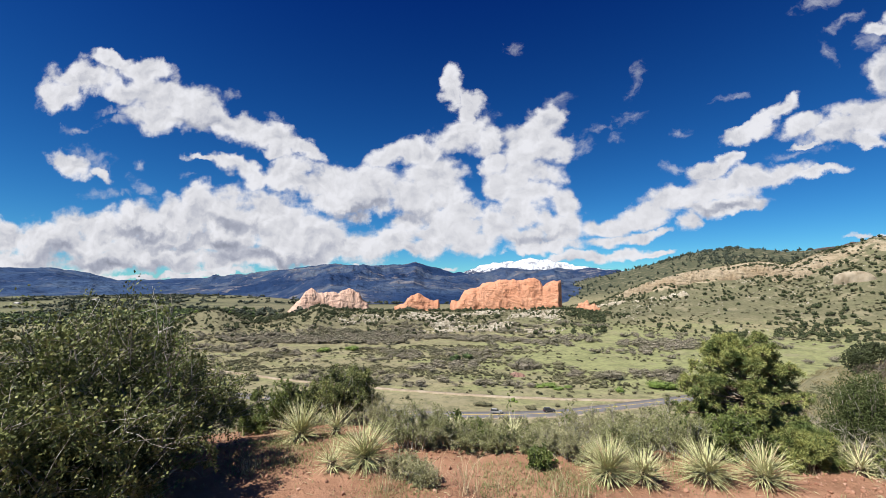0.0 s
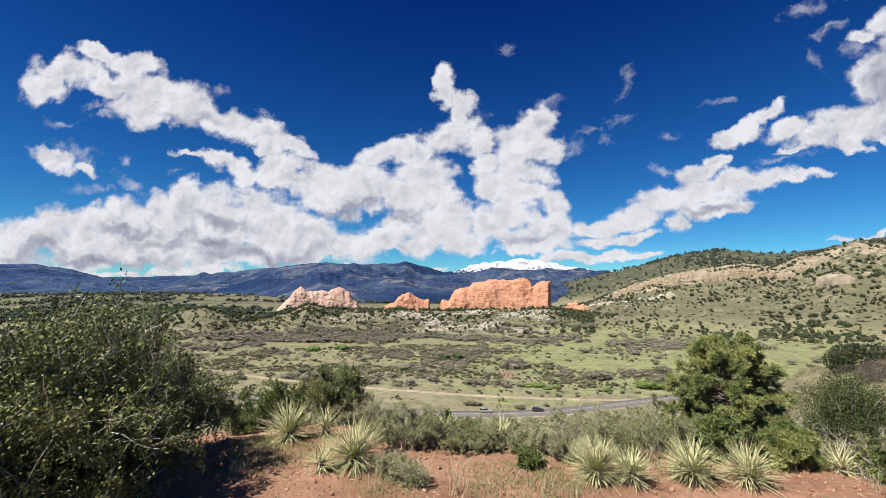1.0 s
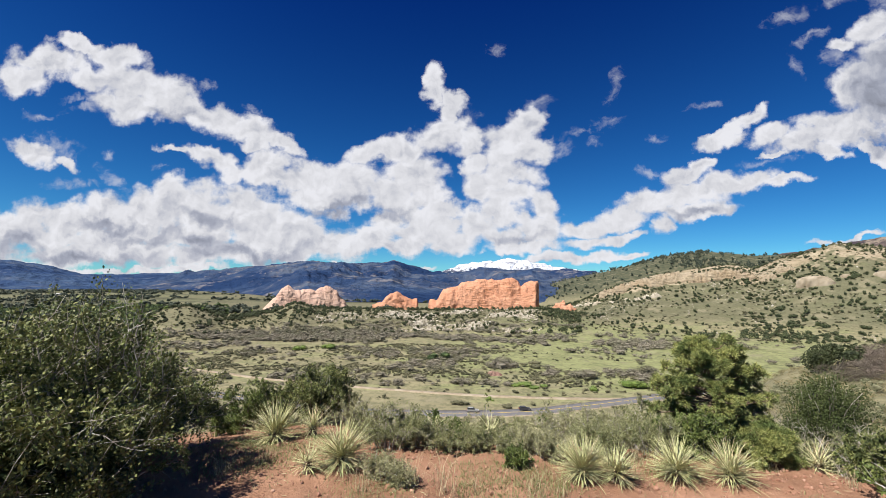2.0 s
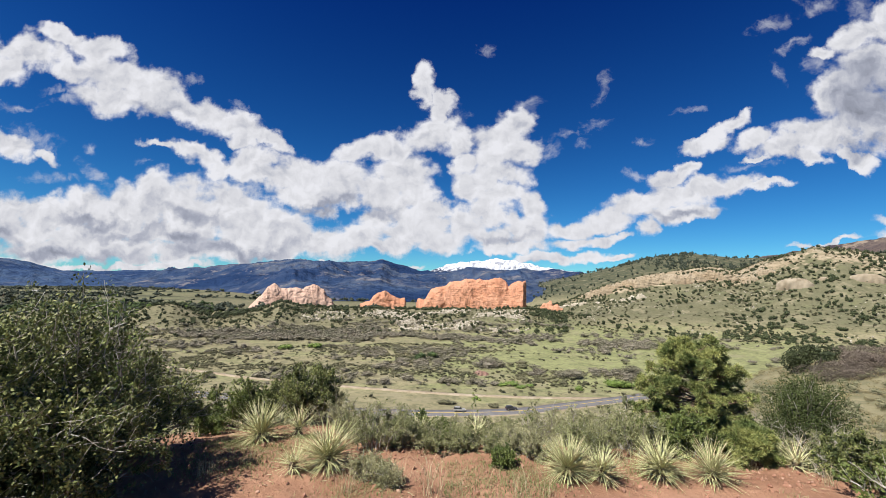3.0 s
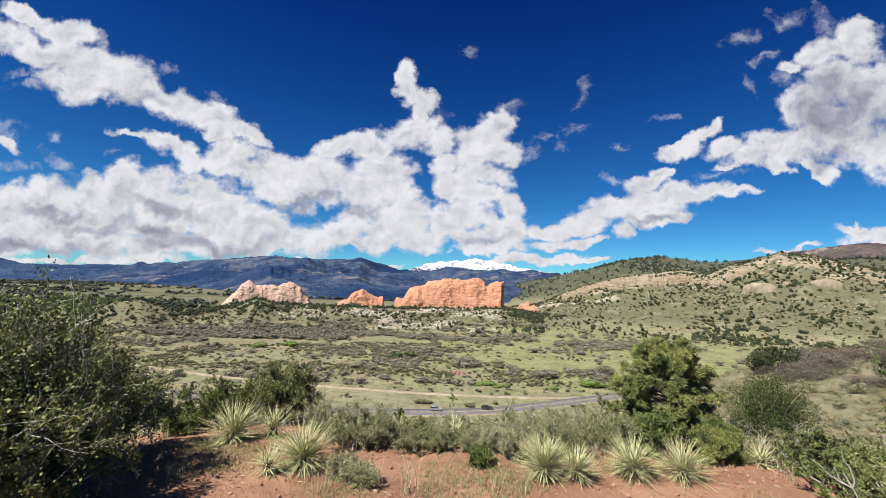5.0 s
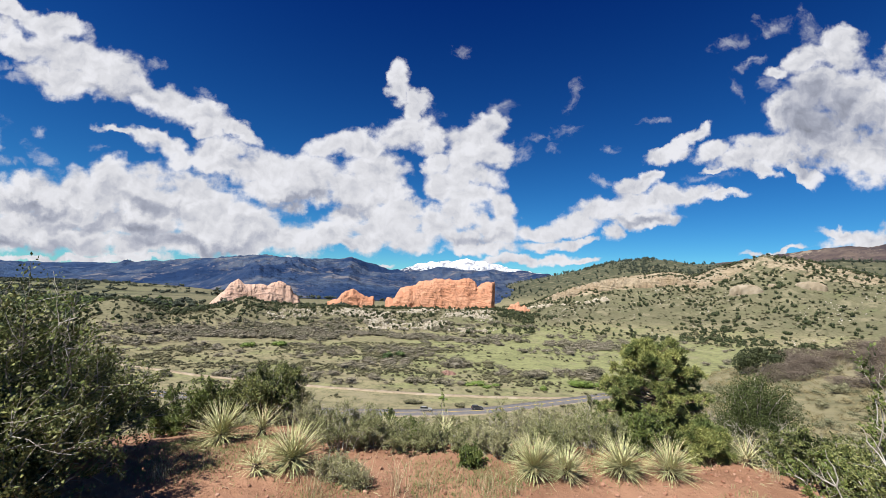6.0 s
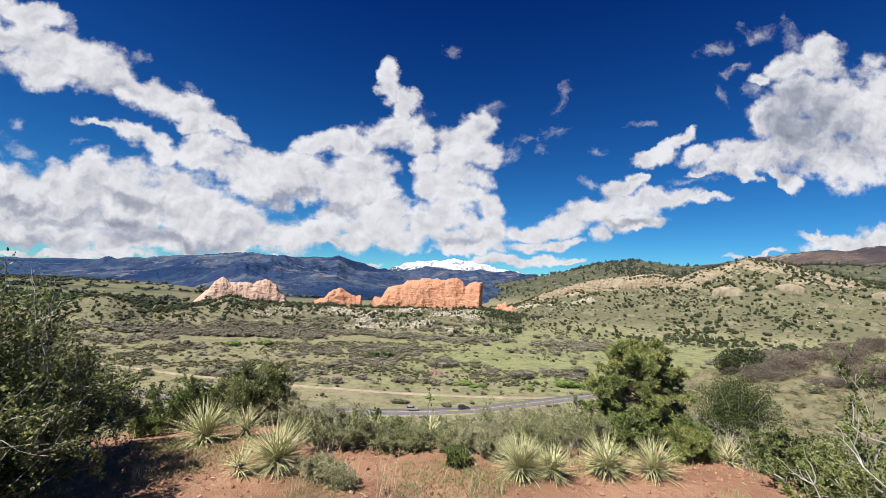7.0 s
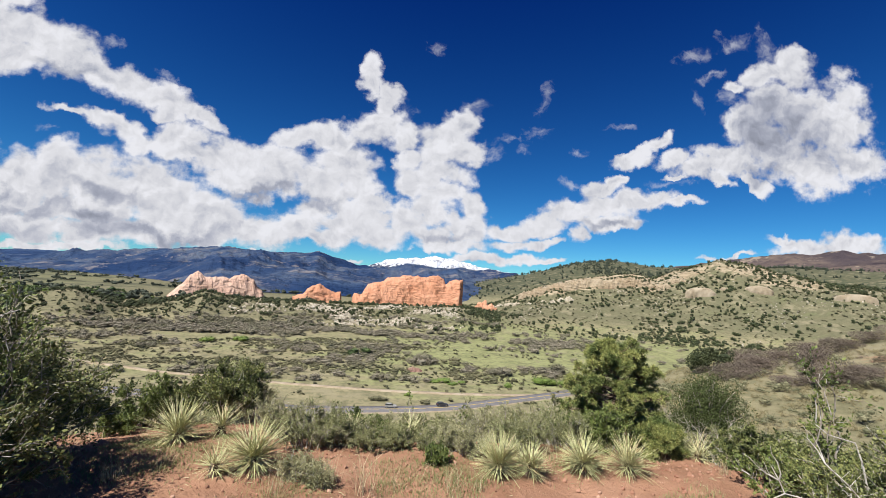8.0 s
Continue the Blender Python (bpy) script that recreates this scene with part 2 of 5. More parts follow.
# ---- materials ----
def surface(name, build, rough=0.85, spec=0.25):
    """A material whose build(g, at) gives colour and height, at being the place in metres."""
    m = bpy.data.materials.new(name)
    g = Net(m)
    at = g.node("ShaderNodeNewGeometry").outputs["Position"]
    colour, height, strength, reach = build(g, at)
    b = g.node("ShaderNodeBsdfPrincipled")
    g.put(b.inputs["Base Color"], colour)
    b.inputs["Roughness"].default_value = rough
    b.inputs["Specular IOR Level"].default_value = spec
    if height is not None:
        bump = g.node("ShaderNodeBump")
        bump.inputs["Strength"].default_value = strength
        bump.inputs["Distance"].default_value = reach
        g.put(bump.inputs["Height"], height)
        g.put(b.inputs["Normal"], bump.outputs[0])
    g.tree.links.new(b.outputs[0], g.node("ShaderNodeOutputMaterial").inputs[0])
    return m


def leafy(name, a, b, c, scale=9.0, rough=0.55, through_light=0.25, spec=0.35):
    """Foliage: three tones by leaf and by place, some light coming through."""
    m = bpy.data.materials.new(name)
    g = Net(m)
    geo = g.node("ShaderNodeNewGeometry")
    tone = g.mix(geo.outputs["Random Per Island"], a, b)
    tone = g.mix(g.ramp(g.noise(geo.outputs["Position"], scale, 3), 0.42, 0.68), tone, c)
    p = g.node("ShaderNodeBsdfPrincipled")
    g.put(p.inputs["Base Color"], tone)
    p.inputs["Roughness"].default_value = rough
    p.inputs["Specular IOR Level"].default_value = spec
    out = g.node("ShaderNodeOutputMaterial").inputs[0]
    if through_light:
        t = g.node("ShaderNodeBsdfTranslucent")
        g.put(t.inputs["Color"], tone)
        mixer = g.node("ShaderNodeMixShader")
        mixer.inputs[0].default_value = through_light
        g.tree.links.new(p.outputs[0], mixer.inputs[1])
        g.tree.links.new(t.outputs[0], mixer.inputs[2])
        g.tree.links.new(mixer.outputs[0], out)
    else:
        g.tree.links.new(p.outputs[0], out)
    return m


def two_tone(a, b, scale, c=None, scale_c=1.0, strength=0.4, reach=0.05, detail=6, warp=0.0, stretch=(1, 1, 1)):
    def build(g, at):
        at = g.vec("MULTIPLY", at, stretch)
        n = g.noise(at, scale, detail, 0.6, warp=warp)
        colour = g.mix(g.ramp(n, 0.35, 0.68), a, b)
        if c:
            colour = g.mix(g.ramp(g.noise(at, scale_c, 4, 0.55), 0.48, 0.66), colour, c)
        return colour, n, strength, reach
    return build


def ground_build(g, at):
    dirt, green, wood, pale = g.attr("dirt"), g.attr("green"), g.attr("wood"), g.attr("pale")
    mid, small = g.noise(at, 0.09, 5, 0.6), g.noise(at, 1.1, 5, 0.65)
    tiny = g.noise(at, 14.0, 5, 0.7)
    straw = g.mix(g.ramp(mid, 0.35, 0.66), (0.220, 0.196, 0.118), (0.160, 0.146, 0.086))
    lush = g.mix(g.ramp(mid, 0.38, 0.7), (0.212, 0.222, 0.104), (0.158, 0.172, 0.076))
    how = g.math("ADD", green, g.math("MULTIPLY", g.math("SUBTRACT", g.noise(g.vec("MULTIPLY", at, (1, 2.2, 1)), 0.03, 6, 0.62), 0.5), 1.5))
    colour = g.mix(g.ramp(how, 0.3, 0.72), straw, lush)
    colour = g.mix(g.ramp(small, 0.48, 0.70, 0, 0.45), colour, (0.12, 0.12, 0.06))
    colour = g.mix(g.ramp(g.noise(at, 0.28, 5, 0.68), 0.48, 0.62, 0, 0.58), colour, (0.095, 0.092, 0.052))
    # woodland floor, its tones turned slightly bluish to paint distance haze
    forest = g.mix(g.ramp(mid, 0.35, 0.65), (0.034, 0.043, 0.027), (0.078, 0.076, 0.046))
    colour = g.mix(wood, colour, forest)
    sand = g.mix(g.ramp(g.noise(at, 0.05, 6, 0.65), 0.35, 0.65), (0.30, 0.25, 0.175), (0.215, 0.17, 0.112))
    colour = g.mix(g.ramp(g.math("ADD", pale, g.math("MULTIPLY", g.math("SUBTRACT", g.noise(at, 0.06, 6, 0.7), 0.5), 1.3)), 0.42, 0.62), colour, sand)
    colour = g.mix(g.ramp(g.noise(at, 0.20, 6, 0.72), 0.49, 0.62, 0, 0.55), colour, (0.075, 0.076, 0.042))
    colour = g.mix(g.ramp(g.noise(at, 0.045, 6, 0.7), 0.52, 0.64, 0, 0.35), colour, (0.27, 0.235, 0.16))
    red = g.mix(g.ramp(small, 0.32, 0.70), (0.305, 0.172, 0.110), (0.215, 0.114, 0.070))
    red = g.mix(g.ramp(tiny, 0.52, 0.75, 0, 0.6), red, (0.365, 0.228, 0.152))
    red = g.mix(g.ramp(g.noise(at, 0.55, 4, 0.5), 0.55, 0.75, 0, 0.5), red, (0.345, 0.210, 0.138))
    colour = g.mix(g.ramp(g.math("ADD", dirt, g.math("MULTIPLY", g.math("SUBTRACT", small, 0.5), 0.7)), 0.4, 0.6), colour, red)
    return colour, g.math("ADD", tiny, g.math("MULTIPLY", g.noise(at, 45.0, 4, 0.7), 0.5)), 1.0, 0.03


GROUND = surface("earth_and_grass", ground_build, 0.95, 0.1)


def rock_build(pale, mid, dark):
    def build(g, at):
        broad = g.noise(g.vec("MULTIPLY", at, (1, 1, 1.6)), 0.03, 6, 0.6)
        beds = g.noise(g.vec("MULTIPLY", g.vec("ADD", at, g.vec("SCALE", g.noise(at, 0.03, 3, 0.5, "Color"), scale=14)), (0.25, 0.25, 2.2)), 0.12, 5, 0.6)
        small = g.noise(g.vec("MULTIPLY", at, (1.4, 1.4, 0.5)), 0.3, 6, 0.65)
        colour = g.mix(g.ramp(broad, 0.34, 0.66), pale, mid)
        colour = g.mix(g.ramp(beds, 0.52, 0.72, 0, 0.55), colour, pale)
        colour = g.mix(g.ramp(small, 0.55, 0.72, 0, 0.7), colour, dark)
        return colour, g.math("ADD", small, g.math("MULTIPLY", beds, 1.5)), 0.9, 3.0
    return build


RED_ROCK = surface("red_sandstone", rock_build((0.50, 0.262, 0.165), (0.44, 0.205, 0.120), (0.29, 0.125, 0.072)), 0.9, 0.15)
PINK_ROCK = surface("pink_sandstone", rock_build((0.50, 0.345, 0.27), (0.43, 0.275, 0.205), (0.25, 0.15, 0.11)), 0.9, 0.15)
PALE_ROCK = surface("pale_limestone", two_tone((0.37, 0.335, 0.265), (0.24, 0.205, 0.15), 0.4, (0.43, 0.395, 0.325), 0.1, 0.6, 0.5), 0.9, 0.15)


def far_forest(a, b, c, bare):
    def build(g, at):
        wide = g.noise(g.vec("MULTIPLY", at, (1, 1, 1.6)), 0.0016, 5, 0.6)
        n = g.noise(at, 0.0045, 6, 0.62)
        fine = g.noise(g.vec("MULTIPLY", at, (1, 1, 0.8)), 0.02, 7, 0.7)
        colour = g.mix(g.ramp(n, 0.40, 0.60), a, b)
        # broad dark patches stand for cloud shade as well as denser woods
        colour = g.mix(g.ramp(wide, 0.44, 0.58), colour, c)
        colour = g.mix(g.ramp(fine, 0.45, 0.62, 0, 0.75), colour, c)
        colour = g.mix(g.ramp(g.math("ADD", n, g.math("MULTIPLY", g.math("SUBTRACT", fine, 0.5), 0.9)), 0.57, 0.69, 0, 0.75), colour, bare)
        return colour, g.math("ADD", g.noise(at, 0.006, 6, 0.6), g.math("MULTIPLY", fine, 0.12)), 1.0, 70.0
    return build


# The blue of these two ranges is distance haze put into the base colour.
RANGE_FAR = surface("hazed_forest", far_forest((0.032, 0.056, 0.112), (0.048, 0.076, 0.130), (0.020, 0.038, 0.088), (0.072, 0.088, 0.128)), 1.0, 0.0)
# Here the darkest tone also paints cloud shade on the slopes.
RANGE_MID = surface("hazed_shaded_forest", far_forest((0.032, 0.054, 0.104), (0.066, 0.082, 0.116), (0.014, 0.029, 0.072), (0.150, 0.142, 0.150)), 1.0, 0.0)
RANGE_BROWN = surface("scrub_hillside", far_forest((0.090, 0.070, 0.064), (0.130, 0.102, 0.084), (0.046, 0.038, 0.044), (0.24, 0.195, 0.15)), 1.0, 0.0)


def snow_build(g, at):
    z = g.node("ShaderNodeSeparateXYZ")
    g.put(z.inputs[0], at)
    fine = g.noise(g.vec("MULTIPLY", at, (1, 1, 0.35)), 0.03, 7, 0.65)
    line = g.math("ADD", z.outputs["Z"], g.math("MULTIPLY", g.math("SUBTRACT", fine, 0.5), 260.0))
    rock = g.mix(fine, (0.06, 0.075, 0.12), (0.11, 0.12, 0.16))
    cover = g.math("MULTIPLY", g.ramp(line, 128.0, 150.0), g.ramp(g.noise(g.vec("MULTIPLY", at, (1, 1, 0.6)), 0.012, 6, 0.66), 0.54, 0.66, 1.0, 0.35))
    return g.mix(cover, rock, (0.80, 0.83, 0.90)), fine, 1.0, 90.0


SNOW = surface("snow_and_rock", snow_build, 0.8, 0.1)


# ---- shapes in numbers ----
def lattice(ix, iy, seed):
    h = (ix.astype(np.int64) * 374761393 + iy.astype(np.int64) * 668265263 + seed * 974634777) & 0xFFFFFFFF
    h = ((h ^ (h >> 13)) * 1274126177) & 0xFFFFFFFF
    return ((h ^ (h >> 16)) & 0xFFFF) / 65535.0


def value_noise(x, y, seed=0):
    """Smooth noise from 0 to 1 on arrays."""
    ix, iy = np.floor(x), np.floor(y)
    fx, fy = x - ix, y - iy
    fx, fy = fx * fx * (3 - 2 * fx), fy * fy * (3 - 2 * fy)
    a, b = lattice(ix, iy, seed), lattice(ix + 1, iy, seed)
    c, d = lattice(ix, iy + 1, seed), lattice(ix + 1, iy + 1, seed)
    return (a + (b - a) * fx) * (1 - fy) + (c + (d - c) * fx) * fy


def fractal(x, y, octaves=5, seed=0, ridged=False):
    """Summed noise, about -1 to 1."""
    total, amp, norm = 0.0, 1.0, 0.0
    for k in range(octaves):
        n = value_noise(x * 2 ** k, y * 2 ** k, seed + k) * 2 - 1
        total = total + amp * ((1 - 2 * np.abs(n)) if ridged else n)
        norm, amp = norm + amp, amp * 0.5
    return total / norm


def ease(x, lo, hi):
    s = np.clip((x - lo) / (hi - lo), 0, 1)
    return s * s * (3 - 2 * s)


def profile(az, table):
    """A crest's height over the level, in degrees, along the bearing."""
    return np.interp(az, [a for a, _ in table], [e for _, e in table])


def over(el, r):
    return EYE + r * np.tan(np.radians(el))


def sheet(name, v, material, close_u=False):
    """A mesh from a grid of places (rows, columns, 3)."""
    n, m = v.shape[:2]
    i, j = np.meshgrid(np.arange(n - 1), np.arange(m if close_u else m - 1), indexing="ij")
    a, b = i * m + j, i * m + (j + 1) % m
    return polygons(name, v.reshape(-1, 3), np.stack([a, b, b + m, a + m], -1).reshape(-1, 4), material)


def polygons(name, verts, faces, material, smooth=True, parent=None):
    """A mesh object from arrays of places and of equal-sided faces."""
    me = bpy.data.meshes.new(name)
    k = faces.shape[1]
    me.vertices.add(len(verts))
    me.vertices.foreach_set("co", np.ascontiguousarray(verts, np.float32).ravel())
    me.loops.add(faces.size)
    me.loops.foreach_set("vertex_index", np.ascontiguousarray(faces, np.int32).ravel())
    me.polygons.add(len(faces))
    me.polygons.foreach_set("loop_start", np.arange(0, faces.size, k, dtype=np.int32))
    me.polygons.foreach_set("use_smooth", np.full(len(faces), smooth))
    me.update(calc_edges=True)
    me.validate()
    me.materials.append(material)
    ob = new(name, me)
    if parent is not None:
        ob.parent = parent
    return ob


# ---- the ground ----
SPUR = [(-180, -40), (26, -18), (30, -15), (36, -11.7), (41, -9.2), (46, -7.1), (53, -4.6), (59, -2.4), (70, 0.0), (100, -6), (180, -20)]
HOGBACK = [(-60, -8), (-37, -8), (-33, -5), (-30.5, -3.3), (-28, -2.95), (-26, -3.6), (-24, -4.5), (-22, -4.4), (-19, -3.9), (-16.5, -2.7), (-13.5, -3.55), (-7, -3.65), (0, -3.85), (8, -3.6), (16, -3.5), (22, -4.2), (40, -6), (60, -8)]
OUTCROP = [(8, -5), (14, -3.8), (20.3, -2.6), (24.7, -0.6), (29, 0.75), (33, 1.45), (37, 1.95), (39.5, 1.5), (42, 2.7), (44.3, 3.5), (46, 4.0), (48, 3.7), (50.2, 3.1), (53.5, 2.1), (57, 1.6), (60, 1.3), (70, 0.8), (90, 0.5)]
WOODED = [(4, -4), (10, -1.6), (16, -0.3), (19, 0.55), (22.3, 1.25), (26.2, 2.15), (30, 3.2), (34.3, 3.85), (37, 3.6), (39.7, 3.2), (44, 3.2), (52, 3.5), (60, 3.2), (75, 2.0), (90, 1.0)]


def hill(r, crest, r0, rc, r1):
    """A swell that rises from r0 to the crest at rc and falls away to r1, as a share of its height."""
    return np.where(r < rc, ease(r, r0, rc), 1 - ease(r, rc, r1)) * crest


def land(x, y):
    """The ground's height, and its kinds: red dirt, green grass, woods, pale rock."""
    r, az = np.hypot(x, y), np.degrees(np.arctan2(x, y))
    near = np.interp(r, [0, 4.8, 7, 10, 25, 60, 120, 150, 1e5], [0, 0, -.45, -1.9, -8, -22, -43, -48, -48])
    near = near - 1.1 * ease(r, 4.4, 7.5) * (1 - ease(r, 12, 40)) * ease(az, -10, -5) * (1 - ease(az, 24, 30))
    crest = over(profile(az, SPUR), 70.0)
    side = np.interp(r, [0, 5.2, 8, 11, 22, 40], [0, 0, -.9, -1.9, -4.9, -6.8]) * (1 - ease(r, 30, 70)) + crest * ease(r, 30, 70)
    side = side * (1 - ease(r, 70, 150)) - 48 * ease(r, 70, 150)
    s = ease(az, 27, 42)
    back = ease(np.abs(az), 95, 140)
    z = near * (1 - s) + side * s
    z = z * (1 - back) + back * np.maximum(z, -0.02 * r - 0.4)
    z = z + ease(r, 12, 60) * fractal(x / 22, y / 22, 4, 3) * 0.9 * (1 - 0.75 * ease(r, 110, 160) * (1 - ease(r, 260, 330)))
    z = z + (fractal(x / 1.3, y / 1.3, 4, 5) * 0.06 + fractal(x / 0.35, y / 0.35, 5, 6) * 0.035) * (1 - ease(r, 20, 60)) + ease(r, 230, 420) * fractal(x / 90, y / 90, 4, 8) * 2.2
    z = z + ease(r, 400, 800) * ease(az, 15, 40) * 7.0
    base = z
    rough = fractal(x / 34, y / 34, 5, 11)
    crags = fractal(x / 60, y / 60, 6, 17, True)
    h1 = hill(r, over(profile(az, HOGBACK), 560.0) + 48, 370, 560, 760) * ease(az, -75, -45) * (1 - ease(az, 40, 55)) * (1 + 0.10 * rough)
    h2 = hill(r, over(profile(az, OUTCROP), 860.0) + 48, 430 + 90 * ease(az, 20, 50), 860, 1150)
    h2 = h2 * ease(az, 7, 18) * (1 - ease(az, 85, 120)) + (rough * 3.0 + crags * 4.5) * ease(r, 520, 700) * (1 - ease(r, 1000, 1100)) * ease(az, 14, 24) * (1 - ease(az, 85, 120))
    h3 = hill(r, over(profile(az, WOODED), 1700.0) + 48, 900, 1700, 2400) * ease(az, 3, 14) * (1 - ease(az, 85, 120)) * (1 + 0.04 * rough)
    z = np.maximum.reduce([base, -48 + h1 + (base + 48) * 0.6, -48 + h2 + (base + 48) * 0.3, -48 + h3])
    dirt = (1 - ease(r, 5.4 + 1.6 * ease(np.abs(az - 10), 15, 30), 6.6 + 2.4 * ease(np.abs(az - 10), 15, 30))) * 0.9 + 0.55 * s * ease(r, 30, 45) * (1 - ease(r, 85, 110)) * ease(fractal(x / 16, y / 16, 4, 31), 0.15, 0.45)
    green = 0.16 + 0.16 * ease(az, -4, 8) + 0.45 * ease(r, 200, 300) * (1 - ease(r, 420, 560)) * ease(az, 2, 22) + 0.25 * ease(r, 170, 230) * (1 - ease(r, 330, 420)) - 0.25 * (1 - ease(r, 120, 175)) + 0.35 * ease(r, 560, 760) * ease(-az, 18, 30)
    wood = np.clip(ease(r, 1050, 1250) * ease(az, 1, 8) * (1.0 + 0.4 * fractal(x / 260, y / 260, 4, 41)) + ease(r, 620, 1000) * ease(-az, -8, 6) * (0.48 + 0.52 * ease(fractal(x / 300, y / 160, 5, 44), -0.12, 0.2)), 0, 1)
    wood = np.clip(wood + 0.58 * ease(h2, 4, 14) * (r < 1100) + 0.36 * ease(h1, 3, 8) * (r < 760), 0, 1)
    pale = ease(h2 / np.maximum(1, over(profile(az, OUTCROP), 860.0) + 48), 0.55, 0.95) * (0.35 + 0.75 * crags) * ease(az, 19, 26) * (r < 1000) * (1 - 0.6 * ease(az, 50, 58))
    pale = pale * (1 - 0.5 * ease(az, 40, 46)) + 0.27 * ease(h2, 8, 24) * (r < 1000)
    pale = pale + 0.42 * ease(h1, 6, 14) * ease(fractal(x / 40, y / 40, 4, 51), -0.1, 0.4) * ease(az, -12, -4) * (1 - ease(az, 9, 16))
    return z, dirt, green, wood, np.clip(pale, 0, 1)


def make_ground():
    az = np.concatenate([np.linspace(-180, -66, 58)[:-1], np.linspace(-66, 78, 760), np.linspace(78, 180, 52)[1:-1]])
    r = np.concatenate([np.concatenate([np.linspace(0.002, 2.6, 14)[:-1], np.linspace(2.6, 9, 150)]), np.geomspace(9, 380, 150)[1:], np.geomspace(380, 1250, 150)[1:], np.geomspace(1250, 4900, 60)[1:]])
    rr, aa = np.meshgrid(r, np.radians(az), indexing="ij")
    x, y = rr * np.sin(aa), rr * np.cos(aa)
    z, *kinds = land(x, y)
    ob = sheet("ground", np.stack([x, y, z], -1)[:, ::-1], GROUND, close_u=True)
    for key, k in zip(("dirt", "green", "wood", "pale"), kinds):
        ob.data.attributes.new(key, "FLOAT", "POINT").data.foreach_set("value", k[:, ::-1].astype(np.float32).ravel())
    return tagged(ob, "red dirt hilltop falling to a grassy valley and scrub hills", "ground", kind="structure")


make_ground()


def height(x, y):
    return float(land(np.array([float(x)]), np.array([float(y)]))[0][0])


# ---- mountains ----
def mountain(name, label, table, r0, rc, r1, foot, material, gully, seed, steps=520, relief=70.0, jags=0.16):
    """A range between its foot at r0 (one distance, or a table along the bearing), its crest at rc and its back at r1."""
    az = np.linspace(table[0][0], table[-1][0], steps)
    s = np.linspace(0, 1, 70)
    ss, aa = np.meshgrid(s, az, indexing="ij")
    if not isinstance(r0, int):
        r0 = profile(aa, r0)
    r = np.where(ss < 0.72, r0 + (rc - r0) * ss / 0.72, rc + (r1 - rc) * (ss - 0.72) / 0.28)
    x, y = r * np.sin(np.radians(aa)), r * np.cos(np.radians(aa))
    t = np.where(ss < 0.72, ss / 0.72, (1 - ss) / 0.28)
    jag = t ** 5 * fractal(aa / 1.4, np.zeros_like(aa) + seed, 6, seed, True) * jags
    crest = over(profile(aa, table) + jag, rc) - foot
    ridges = fractal(x / gully + 0.3 * fractal(x / 300, y / 300, 3, seed + 3), y / gully, 7, seed, True)
    spurs = fractal(aa / 2.4 + 1.2 * ss + 0.6 * fractal(aa / 5, ss * 3, 3, seed + 5), ss * 3.4 - aa / 9, 6, seed + 9, True)
    rise = t ** 1.25
    z = foot + crest * (rise + (0.14 * spurs * (1 - t)) * t * (1 - t) * 3.0) + relief * ridges * t * (1 - t) * 2.4
    ob = sheet(name, np.stack([x, y, z], -1)[:, ::-1], material)
    return tagged(ob, label, "mountain", kind="structure")


mountain("backdrop_far_range", "far forested mountain range on the horizon, blue with painted haze",
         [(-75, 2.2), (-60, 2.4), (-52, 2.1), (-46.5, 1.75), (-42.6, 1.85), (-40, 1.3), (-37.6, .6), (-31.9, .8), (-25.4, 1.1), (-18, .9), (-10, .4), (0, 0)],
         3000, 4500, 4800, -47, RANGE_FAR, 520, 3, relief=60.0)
mountain("backdrop_main_range", "dark forested foothill mountains with bare slopes, haze and cloud shade painted in",
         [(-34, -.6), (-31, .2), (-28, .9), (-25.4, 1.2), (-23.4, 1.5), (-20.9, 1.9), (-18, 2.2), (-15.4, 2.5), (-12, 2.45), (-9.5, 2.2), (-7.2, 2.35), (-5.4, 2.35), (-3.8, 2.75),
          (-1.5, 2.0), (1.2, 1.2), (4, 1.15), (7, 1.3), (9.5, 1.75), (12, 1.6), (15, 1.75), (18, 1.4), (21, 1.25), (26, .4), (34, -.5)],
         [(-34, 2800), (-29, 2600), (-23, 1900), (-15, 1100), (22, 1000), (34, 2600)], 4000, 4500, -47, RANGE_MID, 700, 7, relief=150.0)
mountain("backdrop_snow_peak", "snow-covered high peak behind the foothills",
         [(-6, 0), (1.2, 1.1), (4, 2.15), (5.8, 2.6), (8.2, 2.85), (10.2, 3.1), (11.3, 3.4), (11.85, 3.5), (12.6, 3.2), (14, 3.05), (15, 2.75), (16, 2.75), (17.4, 2.35), (19, 2.2), (22.3, 1.6), (26, 1.0), (32, 0)],
         4150, 4650, 4850, -40, SNOW, 300, 12, relief=120.0, jags=0.30)
mountain("backdrop_brown_hills", "brown scrub-covered hills beneath the sky",
         [(36, 1.0), (40, 3.0), (43.6, 3.75), (46.7, 4.25), (49, 4.7), (52, 5.05), (54, 5.0), (56.3, 5.4), (58, 5.15), (60, 5.0), (66, 4.6), (76, 3.8), (90, 2.5)],
         1900, 2900, 3500, -30, RANGE_BROWN, 300, 17)


